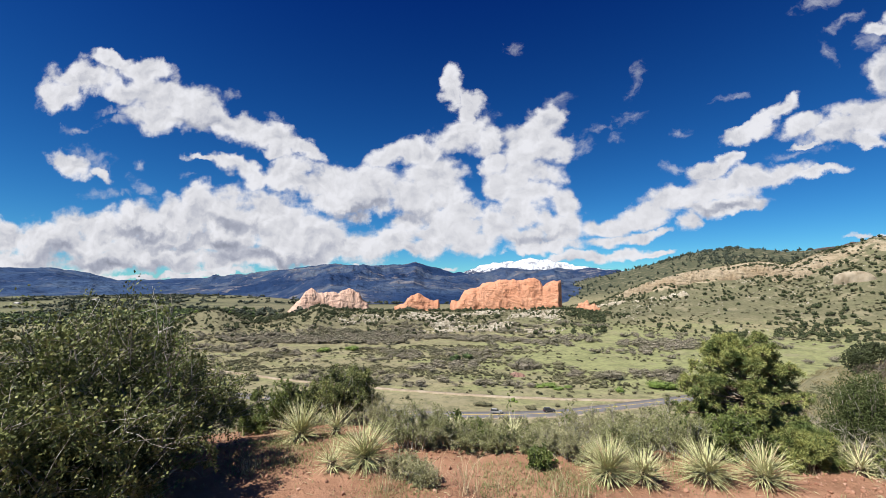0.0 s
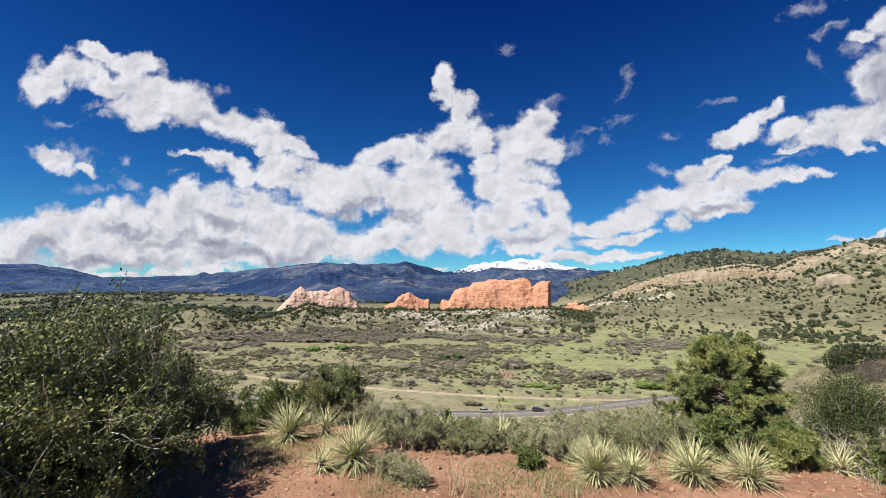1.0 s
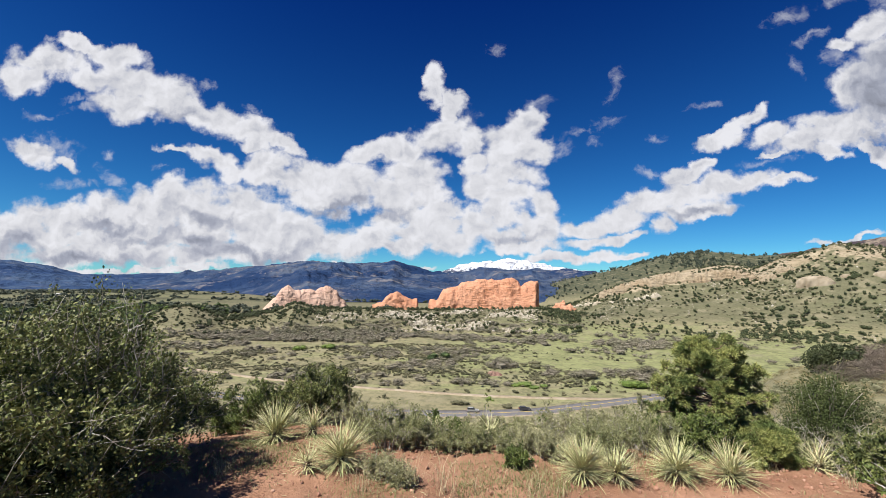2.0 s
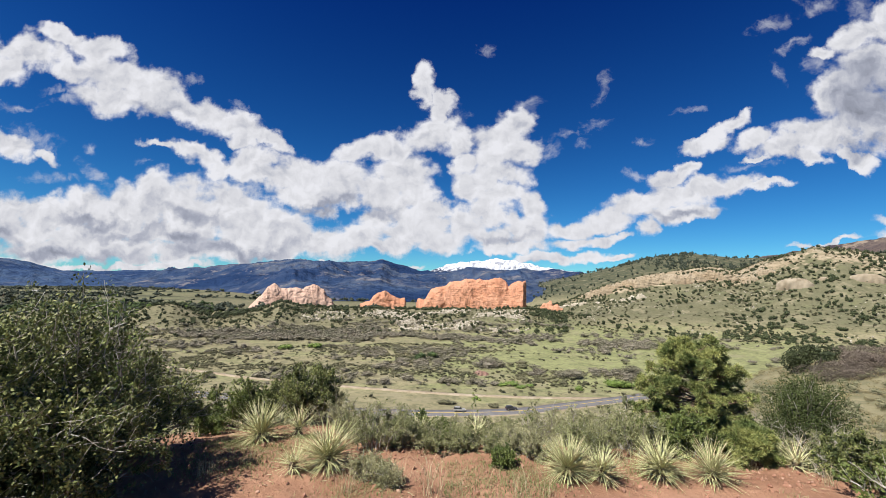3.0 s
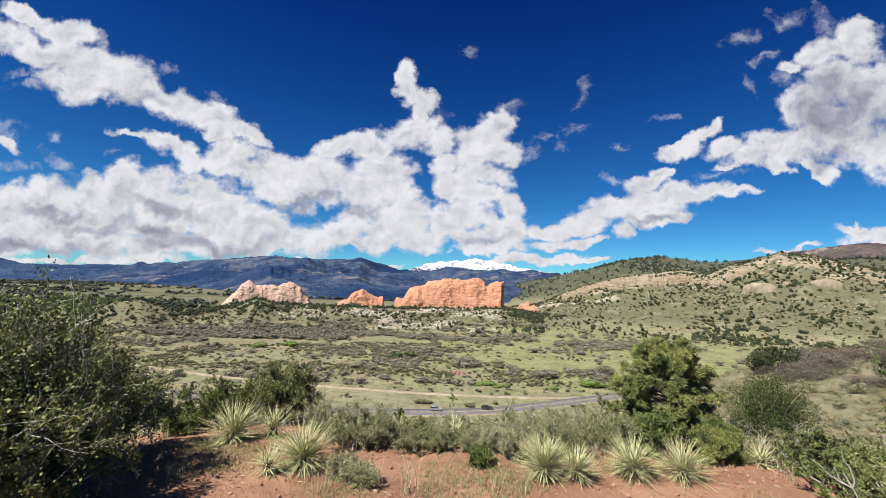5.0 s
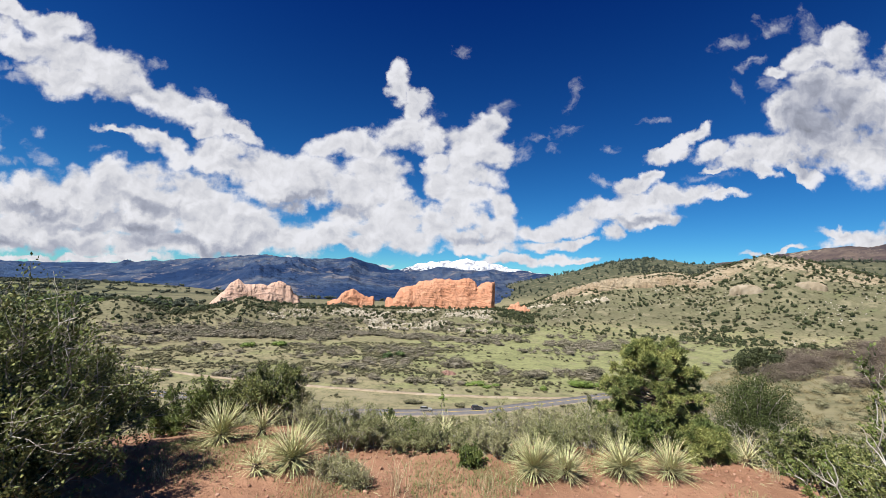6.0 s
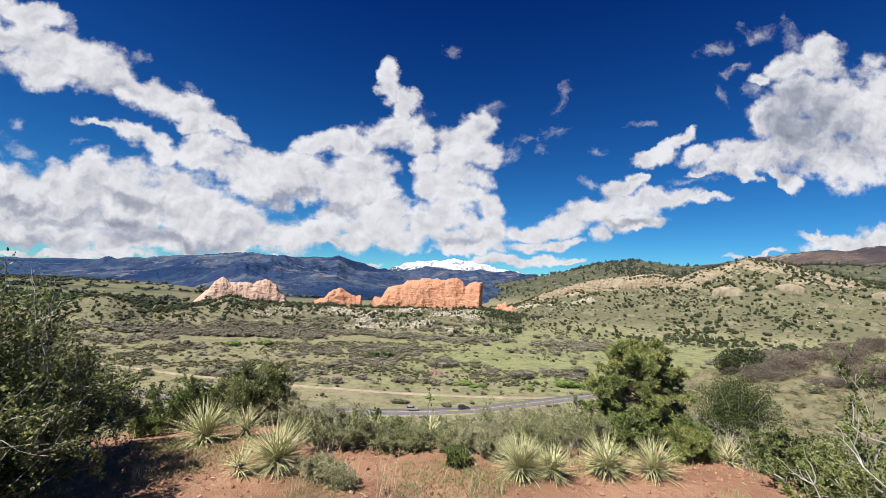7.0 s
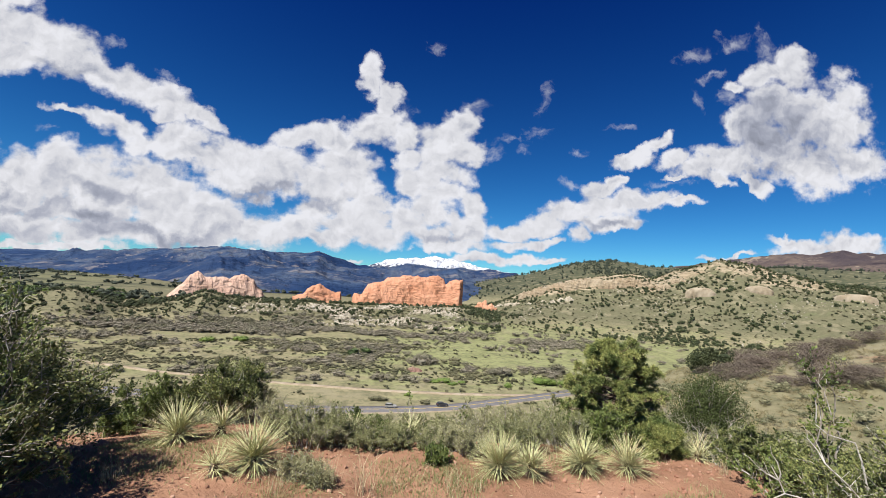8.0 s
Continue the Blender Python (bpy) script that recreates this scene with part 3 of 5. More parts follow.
# ---- the sandstone formations ----
def formation(name, label, table, dist, thick, material, seed, lean=0.0, foot=-50.0):
    """A tilted fin of sandstone: its skyline along the bearing, rounded at the top and fluted on its faces."""
    n, m = 300, 110
    az = np.linspace(table[0][0], table[-1][0], n)
    skyline = over(np.interp(az, [a for a, _ in table], [e for _, e in table]), dist)
    ends = np.minimum(1, np.minimum(np.arange(n), np.arange(n)[::-1]) / 9.0) ** 0.5
    along = np.radians(az) * dist
    u = np.linspace(0, 1, m)
    v = np.zeros((n, m, 3))
    for k in range(n):
        jag = 3.0 * float(fractal(np.array([along[k] / 9.0]), np.array([seed * 1.0]), 4, seed)[0])
        top = skyline[k] + jag - 0.8
        # across: up the near face, over the top, down the far face
        w = np.abs(2 * u - 1)
        z = foot + (top - foot) * (1 - w ** 3.2)
        side = np.sign(2 * u - 1) * (np.minimum(1, (w / 0.93) ** 0.55)) * thick * ends[k] * (0.45 + 0.55 * w)
        a = along[k]
        flute = fractal(np.full(m, a / 15.0) + z / 60, z / 45.0, 5, seed + 2, True) * 3.2 + fractal(np.full(m, a / 26.0), z / 30.0, 3, seed + 6) * 4.5 + fractal(np.full(m, a / 5.0), z / 5.0, 4, seed + 4) * 1.3
        r = dist + side + np.where(u < 0.5, -flute, flute) * ends[k] * np.minimum(1, w * 3) + lean * (z - foot)
        x = r * math.sin(math.radians(az[k]))
        y = r * math.cos(math.radians(az[k]))
        v[k] = np.stack([x, y, z], -1)
    ob = sheet(name, v, material)
    return tagged(ob, label, "rock formation")


formation("rock_formation", "long red sandstone cliff with an uneven crest behind the rise",
          [(0.9, -2.6), (1.1, -2.1), (2.1, -2.1), (2.9, -.75), (4.9, -.28), (5.5, .3), (6.9, .45), (8.15, .66), (10.4, .58), (12.1, .87), (12.95, .42), (13.3, -.3), (13.75, .1), (14.9, .46), (15.55, .46), (15.65, -.1)],
          820.0, 26.0, RED_ROCK, 5)
formation("rock_formation", "pale pink sandstone fin with two summits and a saddle",
          [(-20.8, -3.8), (-19.4, -2.5), (-18.6, -1.6), (-18.1, -.75), (-17.3, -.22), (-16.7, -.8), (-15.3, -1.0), (-14, -1.0), (-13.2, -.42), (-12.1, -.6), (-11.3, -1.1), (-10.7, -1.9), (-10.2, -2.3), (-9.7, -3.4)],
          780.0, 20.0, PINK_ROCK, 9)
formation("rock_formation", "small jagged red sandstone outcrop between the larger cliffs",
          [(-6.6, -2.8), (-5.4, -2.6), (-4.9, -2.0), (-4.2, -1.4), (-3.3, -1.08), (-2.2, -1.7), (-1.3, -2.2), (-.65, -2.0), (-.5, -2.6)],
          800.0, 15.0, RED_ROCK, 14)

# ---- building blocks for plants ----
def thing(name, label, category, x, y, z=None, group="", turn=0.0):
    ob = new(name)
    ob.empty_display_size = 0.1
    ob.matrix_basis = pose(x, y, height(x, y) if z is None else z, 0, 0, turn)
    return tagged(ob, label, category, group)


def bearing(az, r):
    return r * math.sin(radians(az)), r * math.cos(radians(az))


class Soup:
    """Quads gathered from many small shapes."""

    def __init__(self):
        self.v, self.f, self.n = [], [], 0

    def add(self, v, f):
        self.v.append(v)
        self.f.append(f + self.n)
        self.n += len(v)

    def object(self, name, material, parent=None, smooth=True, label=""):
        ob = polygons(name, np.concatenate(self.v), np.concatenate(self.f), material, smooth, parent)
        return tagged(ob, label)


def unit(v):
    return v / np.maximum(1e-9, np.linalg.norm(v, axis=-1, keepdims=True))


def tube(soup, pts, r0, r1, sides=5):
    """A tapered, bent stick through the points."""
    pts = np.asarray(pts, float)
    k = len(pts)
    t = unit(np.gradient(pts, axis=0))
    a = unit(np.cross(t, np.where(np.abs(t[:, 2:3]) > 0.9, [[1.0, 0, 0]], [[0, 0, 1.0]])))
    b = np.cross(t, a)
    ang = np.arange(sides) * 2 * np.pi / sides
    rad = np.linspace(r0, r1, k)[:, None, None]
    v = pts[:, None] + rad * (np.cos(ang)[None, :, None] * a[:, None] + np.sin(ang)[None, :, None] * b[:, None])
    i, j = np.meshgrid(np.arange(k - 1), np.arange(sides), indexing="ij")
    p, q = i * sides + j, i * sides + (j + 1) % sides
    soup.add(v.reshape(-1, 3), np.stack([p, q, q + sides, p + sides], -1).reshape(-1, 4))


def leaves(soup, at, way, rng, length, width, cup=0.15):
    """Small pointed leaves at the places, along the ways."""
    n = len(at)
    way = unit(way)
    side = unit(np.cross(way, rng.normal(size=(n, 3))))
    nor = np.cross(way, side)
    l = length * rng.uniform(0.6, 1.25, (n, 1))
    w = width * rng.uniform(0.7, 1.2, (n, 1)) * 0.5
    mid = at + way * l * 0.45 - nor * l * cup
    v = np.stack([at, mid + side * w + nor * l * cup, at + way * l - nor * l * cup, mid - side * w + nor * l * cup], 1)
    f = np.arange(n * 4).reshape(n, 4)
    soup.add(v.reshape(-1, 3), f)


def bent_line(a, b, rng, wiggle, k=7, sag=0.0):
    s = np.linspace(0, 1, k)[:, None]
    path = a + (b - a) * s
    off = np.cumsum(rng.normal(size=(k, 3)) * wiggle, axis=0)
    off -= off[0] + (off[-1] - off[0]) * s * 0.6
    path = path + off
    path[:, 2] += sag * (s * (1 - s))[:, 0] * 4
    return path


# ---- plants of the valley: templates laid out in number ----
def template(rng, leaf_count, leaf, core=0.62, up=0.3, thin=0.75):
    """A unit bush, one wide and one high: a lumpy core set about with leaf sprays."""
    lumps = rng.normal(size=(5, 3)) * [0.22, 0.22, 0.12] + [0, 0, 0.45]
    d = unit(rng.normal(size=(leaf_count, 3)))
    which = rng.integers(0, 5, leaf_count)
    size = rng.uniform(0.20, 0.36, 5)
    p = lumps[which] + d * size[which][:, None] * rng.uniform(0.75, 1.08, (leaf_count, 1))
    p[:, 2] = np.clip(p[:, 2], 0.02, None)
    way = unit(d + rng.normal(size=d.shape) * 0.7 + [0, 0, up])
    s = Soup()
    leaves(s, p - way * leaf * 0.4, way, rng, leaf, leaf * thin, 0.1)
    ang = np.arange(6) * np.pi / 3
    for c, r in zip(lumps, size * core / 0.62):
        rings = np.array([(0.0, -0.75), (0.75, -0.4), (0.8, 0.25), (0.0, 0.72)])
        v = np.array([(c[0] + r * q * math.cos(a), c[1] + r * q * math.sin(a), max(-0.02, c[2] + r * h)) for q, h in rings for a in ang])
        i, j = np.meshgrid(np.arange(3), np.arange(6), indexing="ij")
        s.add(v, np.stack([i * 6 + j, i * 6 + (j + 1) % 6, i * 6 + 6 + (j + 1) % 6, i * 6 + 6 + j], -1).reshape(-1, 4))
    return np.concatenate(s.v), np.concatenate(s.f)


def broadcast(name, label, category, places, sizes, material, seed, leaf_count=60, leaf=0.2, kinds=5, sink=0.05, core=0.62, thin=0.75, up=0.3):
    """Many bushes of one sort, past counting, as one stuff object. sizes: (width, height) each."""
    rng = np.random.default_rng(seed)
    stock = [template(rng, leaf_count, leaf, core, up, thin) for _ in range(kinds)]
    z = land(places[:, 0], places[:, 1])[0]
    s = Soup()
    for (x, y), h, (wide, tall) in zip(places, z, sizes):
        v, f = stock[rng.integers(kinds)]
        a = rng.uniform(0, 2 * math.pi)
        c, sn = math.cos(a), math.sin(a)
        q = np.stack([(v[:, 0] * c - v[:, 1] * sn) * wide + x, (v[:, 0] * sn + v[:, 1] * c) * wide * rng.uniform(0.8, 1.2) + y, v[:, 2] * tall * 1.25 + h - sink * tall], -1)
        s.add(q, f)
    return tagged(s.object(name, material, smooth=False), label, category, kind="stuff")


def strew(rng, count, az, r, keep=None):
    """Random places between two bearings and two distances, thinned by keep(x, y, az, r) from 0 to 1."""
    out = np.zeros((0, 2))
    while len(out) < count:
        a = rng.uniform(*az, count * 3)
        d = np.sqrt(rng.uniform(r[0] ** 2, r[1] ** 2, count * 3))
        x, y = d * np.sin(np.radians(a)), d * np.cos(np.radians(a))
        if keep is not None:
            ok = rng.uniform(size=len(x)) < keep(x, y, a, d)
            x, y = x[ok], y[ok]
        out = np.concatenate([out, np.stack([x, y], -1)])
    return out[:count]


def clumpy(scale, lo, hi, seed):
    return lambda x, y, a, r: ease(fractal(x / scale, y / scale, 4, seed), lo, hi)


JUNIPER = leafy("juniper_green", (0.034, 0.044, 0.018), (0.062, 0.074, 0.028), (0.022, 0.031, 0.013), 0.4, 0.7, 0.1)
BARE_SCRUB = leafy("leafless_oak_scrub", (0.142, 0.126, 0.094), (0.205, 0.184, 0.138), (0.118, 0.114, 0.070), 0.06, 0.9, 0.05)
SAGE = leafy("sage_scrub", (0.088, 0.086, 0.046), (0.138, 0.126, 0.070), (0.060, 0.062, 0.032), 0.06, 0.85, 0.08)
FRESH = leafy("fresh_leaves", (0.130, 0.190, 0.040), (0.180, 0.240, 0.060), (0.095, 0.140, 0.035), 0.3, 0.6, 0.3)
TREE_GREEN = leafy("broadleaf_green", (0.060, 0.095, 0.030), (0.100, 0.140, 0.045), (0.038, 0.060, 0.024), 0.05, 0.7, 0.2)
SPUR_GRASS = leafy("spur_grass", (0.24, 0.205, 0.115), (0.31, 0.27, 0.155), (0.165, 0.15, 0.08), 0.3, 0.85, 0.2, 0.1)
BROWN_THICKET = leafy("brown_thicket_twigs", (0.108, 0.085, 0.068), (0.170, 0.136, 0.108), (0.092, 0.078, 0.056), 0.25, 0.9, 0.05)
SLOPE_SAGE = leafy("slope_sage_leaves", (0.120, 0.122, 0.066), (0.215, 0.205, 0.120), (0.090, 0.094, 0.050), 0.8, 0.8, 0.1)
# Distant woods: green pulled towards blue, so haze is painted into the leaves.
PINE_FAR = leafy("hazed_far_pine", (0.030, 0.041, 0.028), (0.055, 0.066, 0.042), (0.04, 0.05, 0.034), 0.05, 0.8, 0.1)


def rand_sizes(rng, n, wide, tall):
    w = rng.uniform(*wide, n) * rng.uniform(0.75, 1.0, n)
    return np.stack([w, w * rng.uniform(*tall, n)], -1)


TRAIL = [(-33, 320), (-25.7, 268), (-20.6, 240), (-13.7, 220), (-6.4, 204), (1.1, 195), (8.5, 191), (15.7, 192), (22.4, 198), (28.5, 207)]


def off_trail(a, r):
    """Nothing grows on the trail or just before it."""
    gap = np.interp(a, [p for p, _ in TRAIL], [q for _, q in TRAIL]) - r
    return np.where((gap > -3) & (gap < 9), 0.0, 1.0)


def valley_plants():
    rng = np.random.default_rng(4)
    # junipers over the low rise
    p = strew(rng, 2400, (-46, 21), (405, 640), lambda x, y, a, r: (0.22 + ease(fractal(x / 45, y / 45, 4, 61), -0.1, 0.35)) * (0.35 + 0.65 * ease(r, 430, 540)) * (1 - 0.6 * ease(a, -8, -2) * (1 - ease(a, 13, 19))))
    broadcast("juniper_scatter", "dark green junipers dotted over the low rocky rise", "juniper trees", p, rand_sizes(rng, len(p), (2.0, 5.6), (0.7, 1.1)), JUNIPER, 71, 46, 0.24)
    # junipers over the pale hillside
    p = strew(rng, 2500, (15, 74), (470, 960), lambda x, y, a, r: 0.12 + ease(fractal(x / 60, y / 60, 4, 63), -0.1, 0.4))
    broadcast("juniper_scatter", "dark green junipers dotted over the pale hillside", "juniper trees", p, rand_sizes(rng, len(p), (2.2, 5.6), (0.7, 1.1)), JUNIPER, 72, 46, 0.24)
    # pines on the ridge behind
    p = strew(rng, 3200, (2, 74), (1100, 1760), lambda x, y, a, r: 0.1 + ease(fractal(x / 200, y / 200, 4, 65), -0.15, 0.3))
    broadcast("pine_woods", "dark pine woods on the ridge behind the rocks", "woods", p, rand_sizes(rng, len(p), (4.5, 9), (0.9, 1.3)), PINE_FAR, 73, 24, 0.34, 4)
    # thickets of leafless oak along the foot of the rise and in the meadow
    p = strew(rng, 1700, (-46, 44), (318, 470), lambda x, y, a, r: ease(fractal(x / 40 + 9, y / 22, 4, 67), -0.24, 0.14) * (0.15 + 0.85 * ease(r, 345, 375) * (1 - ease(r, 405, 455))) * (1 - 0.85 * ease(a, 22, 34)))
    broadcast("scrub_oak_thicket", "leafless purple-grey scrub oak thickets in the valley", "shrubs", p, rand_sizes(rng, len(p), (3.6, 9.5), (0.40, 0.58)), BARE_SCRUB, 74, 150, 0.2, core=0.45, thin=0.3, up=0.8)
    p = strew(rng, 400, (-36, 34), (208, 335), lambda x, y, a, r: ease(fractal(x / 30 + 4, y / 26, 4, 69), 0.0, 0.3) * (1 - 0.94 * ease(a, 9, 16) * ease(r, 255, 270)) * off_trail(a, r))
    broadcast("scrub_oak_thicket", "leafless purple-grey scrub oak thickets in the valley", "shrubs", p, rand_sizes(rng, len(p), (2.6, 8.5), (0.34, 0.52)), BARE_SCRUB, 75, 260, 0.18, core=0.42, thin=0.22, up=0.8)
    # low sage everywhere on the flats
    p = strew(rng, 4200, (-46, 40), (178, 345), lambda x, y, a, r: (0.12 + ease(fractal(x / 25, y / 18, 4, 71), -0.05, 0.3)) * (1 - 0.93 * ease(a, 6, 16) * ease(r, 252, 275)) * (0.15 + 0.85 * ease(r, 208, 222)) * off_trail(a, r))
    broadcast("sage_scatter", "low olive sagebrush dotted over the valley grass", "shrubs", p, rand_sizes(rng, len(p), (0.8, 3.4), (0.34, 0.55)), SAGE, 76, 40, 0.2)
    # far left: cottonwoods and meadows fading to the plain
    p = strew(rng, 950, (-58, -24), (470, 950), lambda x, y, a, r: ease(fractal(x / 90, y / 60, 4, 73), -0.1, 0.25) * (0.2 + 0.8 * ease(-a, 28, 36)))
    broadcast("cottonwood_grove", "green broadleaf trees along the valley bottom", "trees", p, rand_sizes(rng, len(p), (5, 11), (0.65, 0.95)), TREE_GREEN, 77, 60, 0.22)
    p = strew(rng, 90, (-50, -20), (400, 760), lambda x, y, a, r: ease(fractal(x / 60, y / 40, 4, 74), 0.0, 0.3))
    broadcast("fresh_shrub_scatter", "bright spring-green shrubs in the valley", "shrubs", p, rand_sizes(rng, len(p), (4, 9), (0.4, 0.6)), FRESH, 78, 60, 0.2)
    p = strew(rng, 2300, (-60, 2), (640, 2700), lambda x, y, a, r: 0.03 + ease(fractal(x / 300, y / 160, 5, 44), -0.05, 0.25))
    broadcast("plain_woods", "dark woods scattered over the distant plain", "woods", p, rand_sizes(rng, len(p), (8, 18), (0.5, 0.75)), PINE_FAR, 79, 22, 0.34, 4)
    # low scrub over the pale hillside and the rise
    p = strew(rng, 3200, (14, 70), (450, 950), lambda x, y, a, r: 0.15 + ease(fractal(x / 40, y / 40, 4, 78), -0.1, 0.35))
    broadcast("hill_scrub", "low olive scrub covering the dry hillside", "shrubs", p, rand_sizes(rng, len(p), (1.5, 4.5), (0.35, 0.6)), SAGE, 83, 22, 0.3, 4)
    p = strew(rng, 2200, (-44, 18), (395, 600), lambda x, y, a, r: 0.2 + ease(fractal(x / 30, y / 30, 4, 79), -0.1, 0.35))
    broadcast("hill_scrub", "low olive scrub covering the low rise", "shrubs", p, rand_sizes(rng, len(p), (1.2, 3.4), (0.35, 0.6)), SAGE, 84, 22, 0.3, 4)
    p = strew(rng, 1500, (38, 68), (520, 930), lambda x, y, a, r: 0.15 + ease(fractal(x / 35, y / 35, 4, 85), -0.1, 0.35))
    broadcast("hill_scrub", "low olive scrub on the upper hillside", "shrubs", p, rand_sizes(rng, len(p), (1.5, 4.5), (0.35, 0.6)), SAGE, 85, 22, 0.3, 4)
    p = strew(rng, 520, (38, 68), (500, 900), lambda x, y, a, r: 0.05 + ease(fractal(x / 50, y / 50, 4, 86), 0.0, 0.35))
    broadcast("juniper_scatter", "dark green junipers clustered on the upper hillside", "juniper trees", p, rand_sizes(rng, len(p), (2.5, 6.5), (0.7, 1.05)), JUNIPER, 86, 46, 0.24)
    # thickets on the near spur
    p = np.array([bearing(a, r) for a, r in ((48.2, 60), (49.5, 63), (51.0, 66), (50.6, 59), (52.6, 64), (54.2, 66), (55.8, 67), (53.2, 57), (55.0, 60), (56.8, 62), (58.6, 64), (60.5, 66), (47.2, 55), (48.8, 54), (62, 64), (64, 66), (51.6, 50), (54.6, 49), (57.4, 51), (60.0, 53), (63.0, 55))])
    broadcast("bare_thicket", "leafless brown thicket on the grassy spur", "shrubs", p, rand_sizes(rng, len(p), (4.2, 6.6), (0.27, 0.38)), BROWN_THICKET, 80, 6500, 0.10, 5, 0.28, 0.10, 0.06, 0.9)
    p = np.array([bearing(a, 82 + 3 * k) for k, a in enumerate((48.0, 49.4, 50.8))])
    broadcast("bare_thicket", "leafless grey thicket behind the crest of the spur", "shrubs", p, rand_sizes(rng, len(p), (5.5, 6.8), (0.50, 0.60)), BROWN_THICKET, 81, 5200, 0.11, 3, 0.15, 0.10, 0.06, 0.9)
    p = strew(rng, 3000, (30, 66), (22, 95), lambda x, y, a, r: 0.4 + 0.6 * ease(fractal(x / 9, y / 9, 3, 77), 0, 0.3))
    broadcast("dry_grass_tufts", "dry grass tufts on the spur", "grass", p, rand_sizes(rng, len(p), (0.3, 0.9), (0.35, 0.6)), SPUR_GRASS, 82, 50, 0.34, core=0.2, thin=0.2, up=1.2)

    # sage over the slope just below the hilltop
    p = strew(rng, 400, (12, 68), (8.5, 56), lambda x, y, a, r: 0.25 + ease(fractal(x / 4, y / 4, 3, 87), -0.1, 0.3))
    broadcast("slope_sage", "grey-green sagebrush over the near slope", "shrubs", p, rand_sizes(rng, len(p), (0.5, 1.5), (0.5, 0.8)), SLOPE_SAGE, 87, 420, 0.085, 4, core=0.4, up=0.6, thin=0.45)


valley_plants()


def single_bush(name, label, az, r, wide, tall, material, seed, count=420, leaf=0.085):
    """One bush of the middle distance, a thing of its own."""
    rng = np.random.default_rng(seed)
    x, y = bearing(az, r)
    ob = thing(name, label, "bush", x, y, turn=rng.uniform(0, 360))
    bare = material is BARE_SCRUB
    v, f = template(rng, count * (3 if bare else 1), leaf * (2.0 if bare else 1.0), 0.5 if bare else 0.45 if count > 3000 else 0.62, 0.8 if bare else 0.3, 0.14 if bare else 0.75)
    polygons("foliage", (v - [0, 0, 0.16]) * [wide, wide, tall * 1.25], f, material, False, ob)
    stem = Soup()
    for k in range(4):
        tip = np.array([rng.normal() * wide * 0.2, rng.normal() * wide * 0.2, tall * 0.5])
        tube(stem, bent_line(np.array([0, 0, -0.1]), tip, rng, 0.04 * wide, 5), 0.03 * wide, 0.012 * wide, 5)
    stem.object("stem", BARK, ob)
    return ob


BARK = surface("grey_bark", two_tone((0.22, 0.19, 0.16), (0.10, 0.085, 0.07), 30.0, (0.30, 0.28, 0.25), 8.0, 0.6, 0.01, stretch=(1, 1, 0.3)), 0.9, 0.1)
single_bush("scrub_oak", "large rounded leafless scrub oak beside the red gully", 10.2, 255, 17, 7.0, BARE_SCRUB, 301, 900, 0.06)
single_bush("green_bush", "spring-green bush in the meadow grass", 2.3, 278, 10, 5.5, TREE_GREEN, 302, 700, 0.07)
single_bush("green_bush", "spring-green bush beside a thicket", -15.5, 330, 9, 5.0, FRESH, 303)
single_bush("green_bush", "wide spring-green bush beside a thicket", -12.0, 330, 13, 4.5, FRESH, 304)
single_bush("willow_bush", "low bright green willow patch near the gully", 13.3, 214, 10, 2.2, FRESH, 305)
single_bush("willow_bush", "low bright green willow patch near the gully", 15.0, 211, 8, 1.7, FRESH, 306)
single_bush("green_bush", "olive green bush behind the willows", 15.1, 262, 11, 3.6, SAGE, 307)
single_bush("willow_bush", "bright green willow thicket beside the road", 27.2, 228, 12, 4.5, FRESH, 308)
single_bush("willow_bush", "bright green willow thicket beside the road", 29.6, 231, 12, 5.0, FRESH, 309)
single_bush("green_bush", "small green bush in the grass beyond the trail", 22.2, 213, 4.5, 3.0, FRESH, 310)
single_bush("scrub_oak", "leafless grey thicket in the meadow", 21.4, 242, 15, 4.2, BARE_SCRUB, 311)
single_bush("scrub_oak", "leafless grey thicket in the meadow", 27.6, 262, 17, 4.5, BARE_SCRUB, 312)
single_bush("scrub_oak", "leafless grey thicket in the meadow", 16.8, 240, 9, 3.4, BARE_SCRUB, 313)
single_bush("sage_bush", "olive bush beside the road", 5.3, 177, 6.5, 2.0, SAGE, 314)
single_bush("green_bush", "small dark green bush between road and trail", 9.3, 185, 3.0, 1.8, FRESH, 315)
single_bush("sage_bush", "olive bush beside the road", 11.2, 177, 5.5, 1.6, SAGE, 316)
single_bush("juniper", "dark green spreading juniper on the crest of the spur", 45.4, 66, 4.6, 3.2, JUNIPER, 317, 5200, 0.05)

# ---- road and trail ----
ASPHALT = surface("asphalt", two_tone((0.135, 0.13, 0.132), (0.105, 0.10, 0.104), 0.4, (0.125, 0.12, 0.12), 0.05, 0.3, 0.01), 0.85, 0.2)
GRAVEL = surface("tan_gravel", two_tone((0.27, 0.22, 0.155), (0.21, 0.17, 0.115), 0.5, (0.30, 0.255, 0.19), 0.15, 0.3, 0.02), 0.95, 0.1)
LINE_PAINT = surface("yellow_line_paint", two_tone((0.55, 0.40, 0.08), (0.45, 0.33, 0.09), 2.0), 0.8, 0.2)


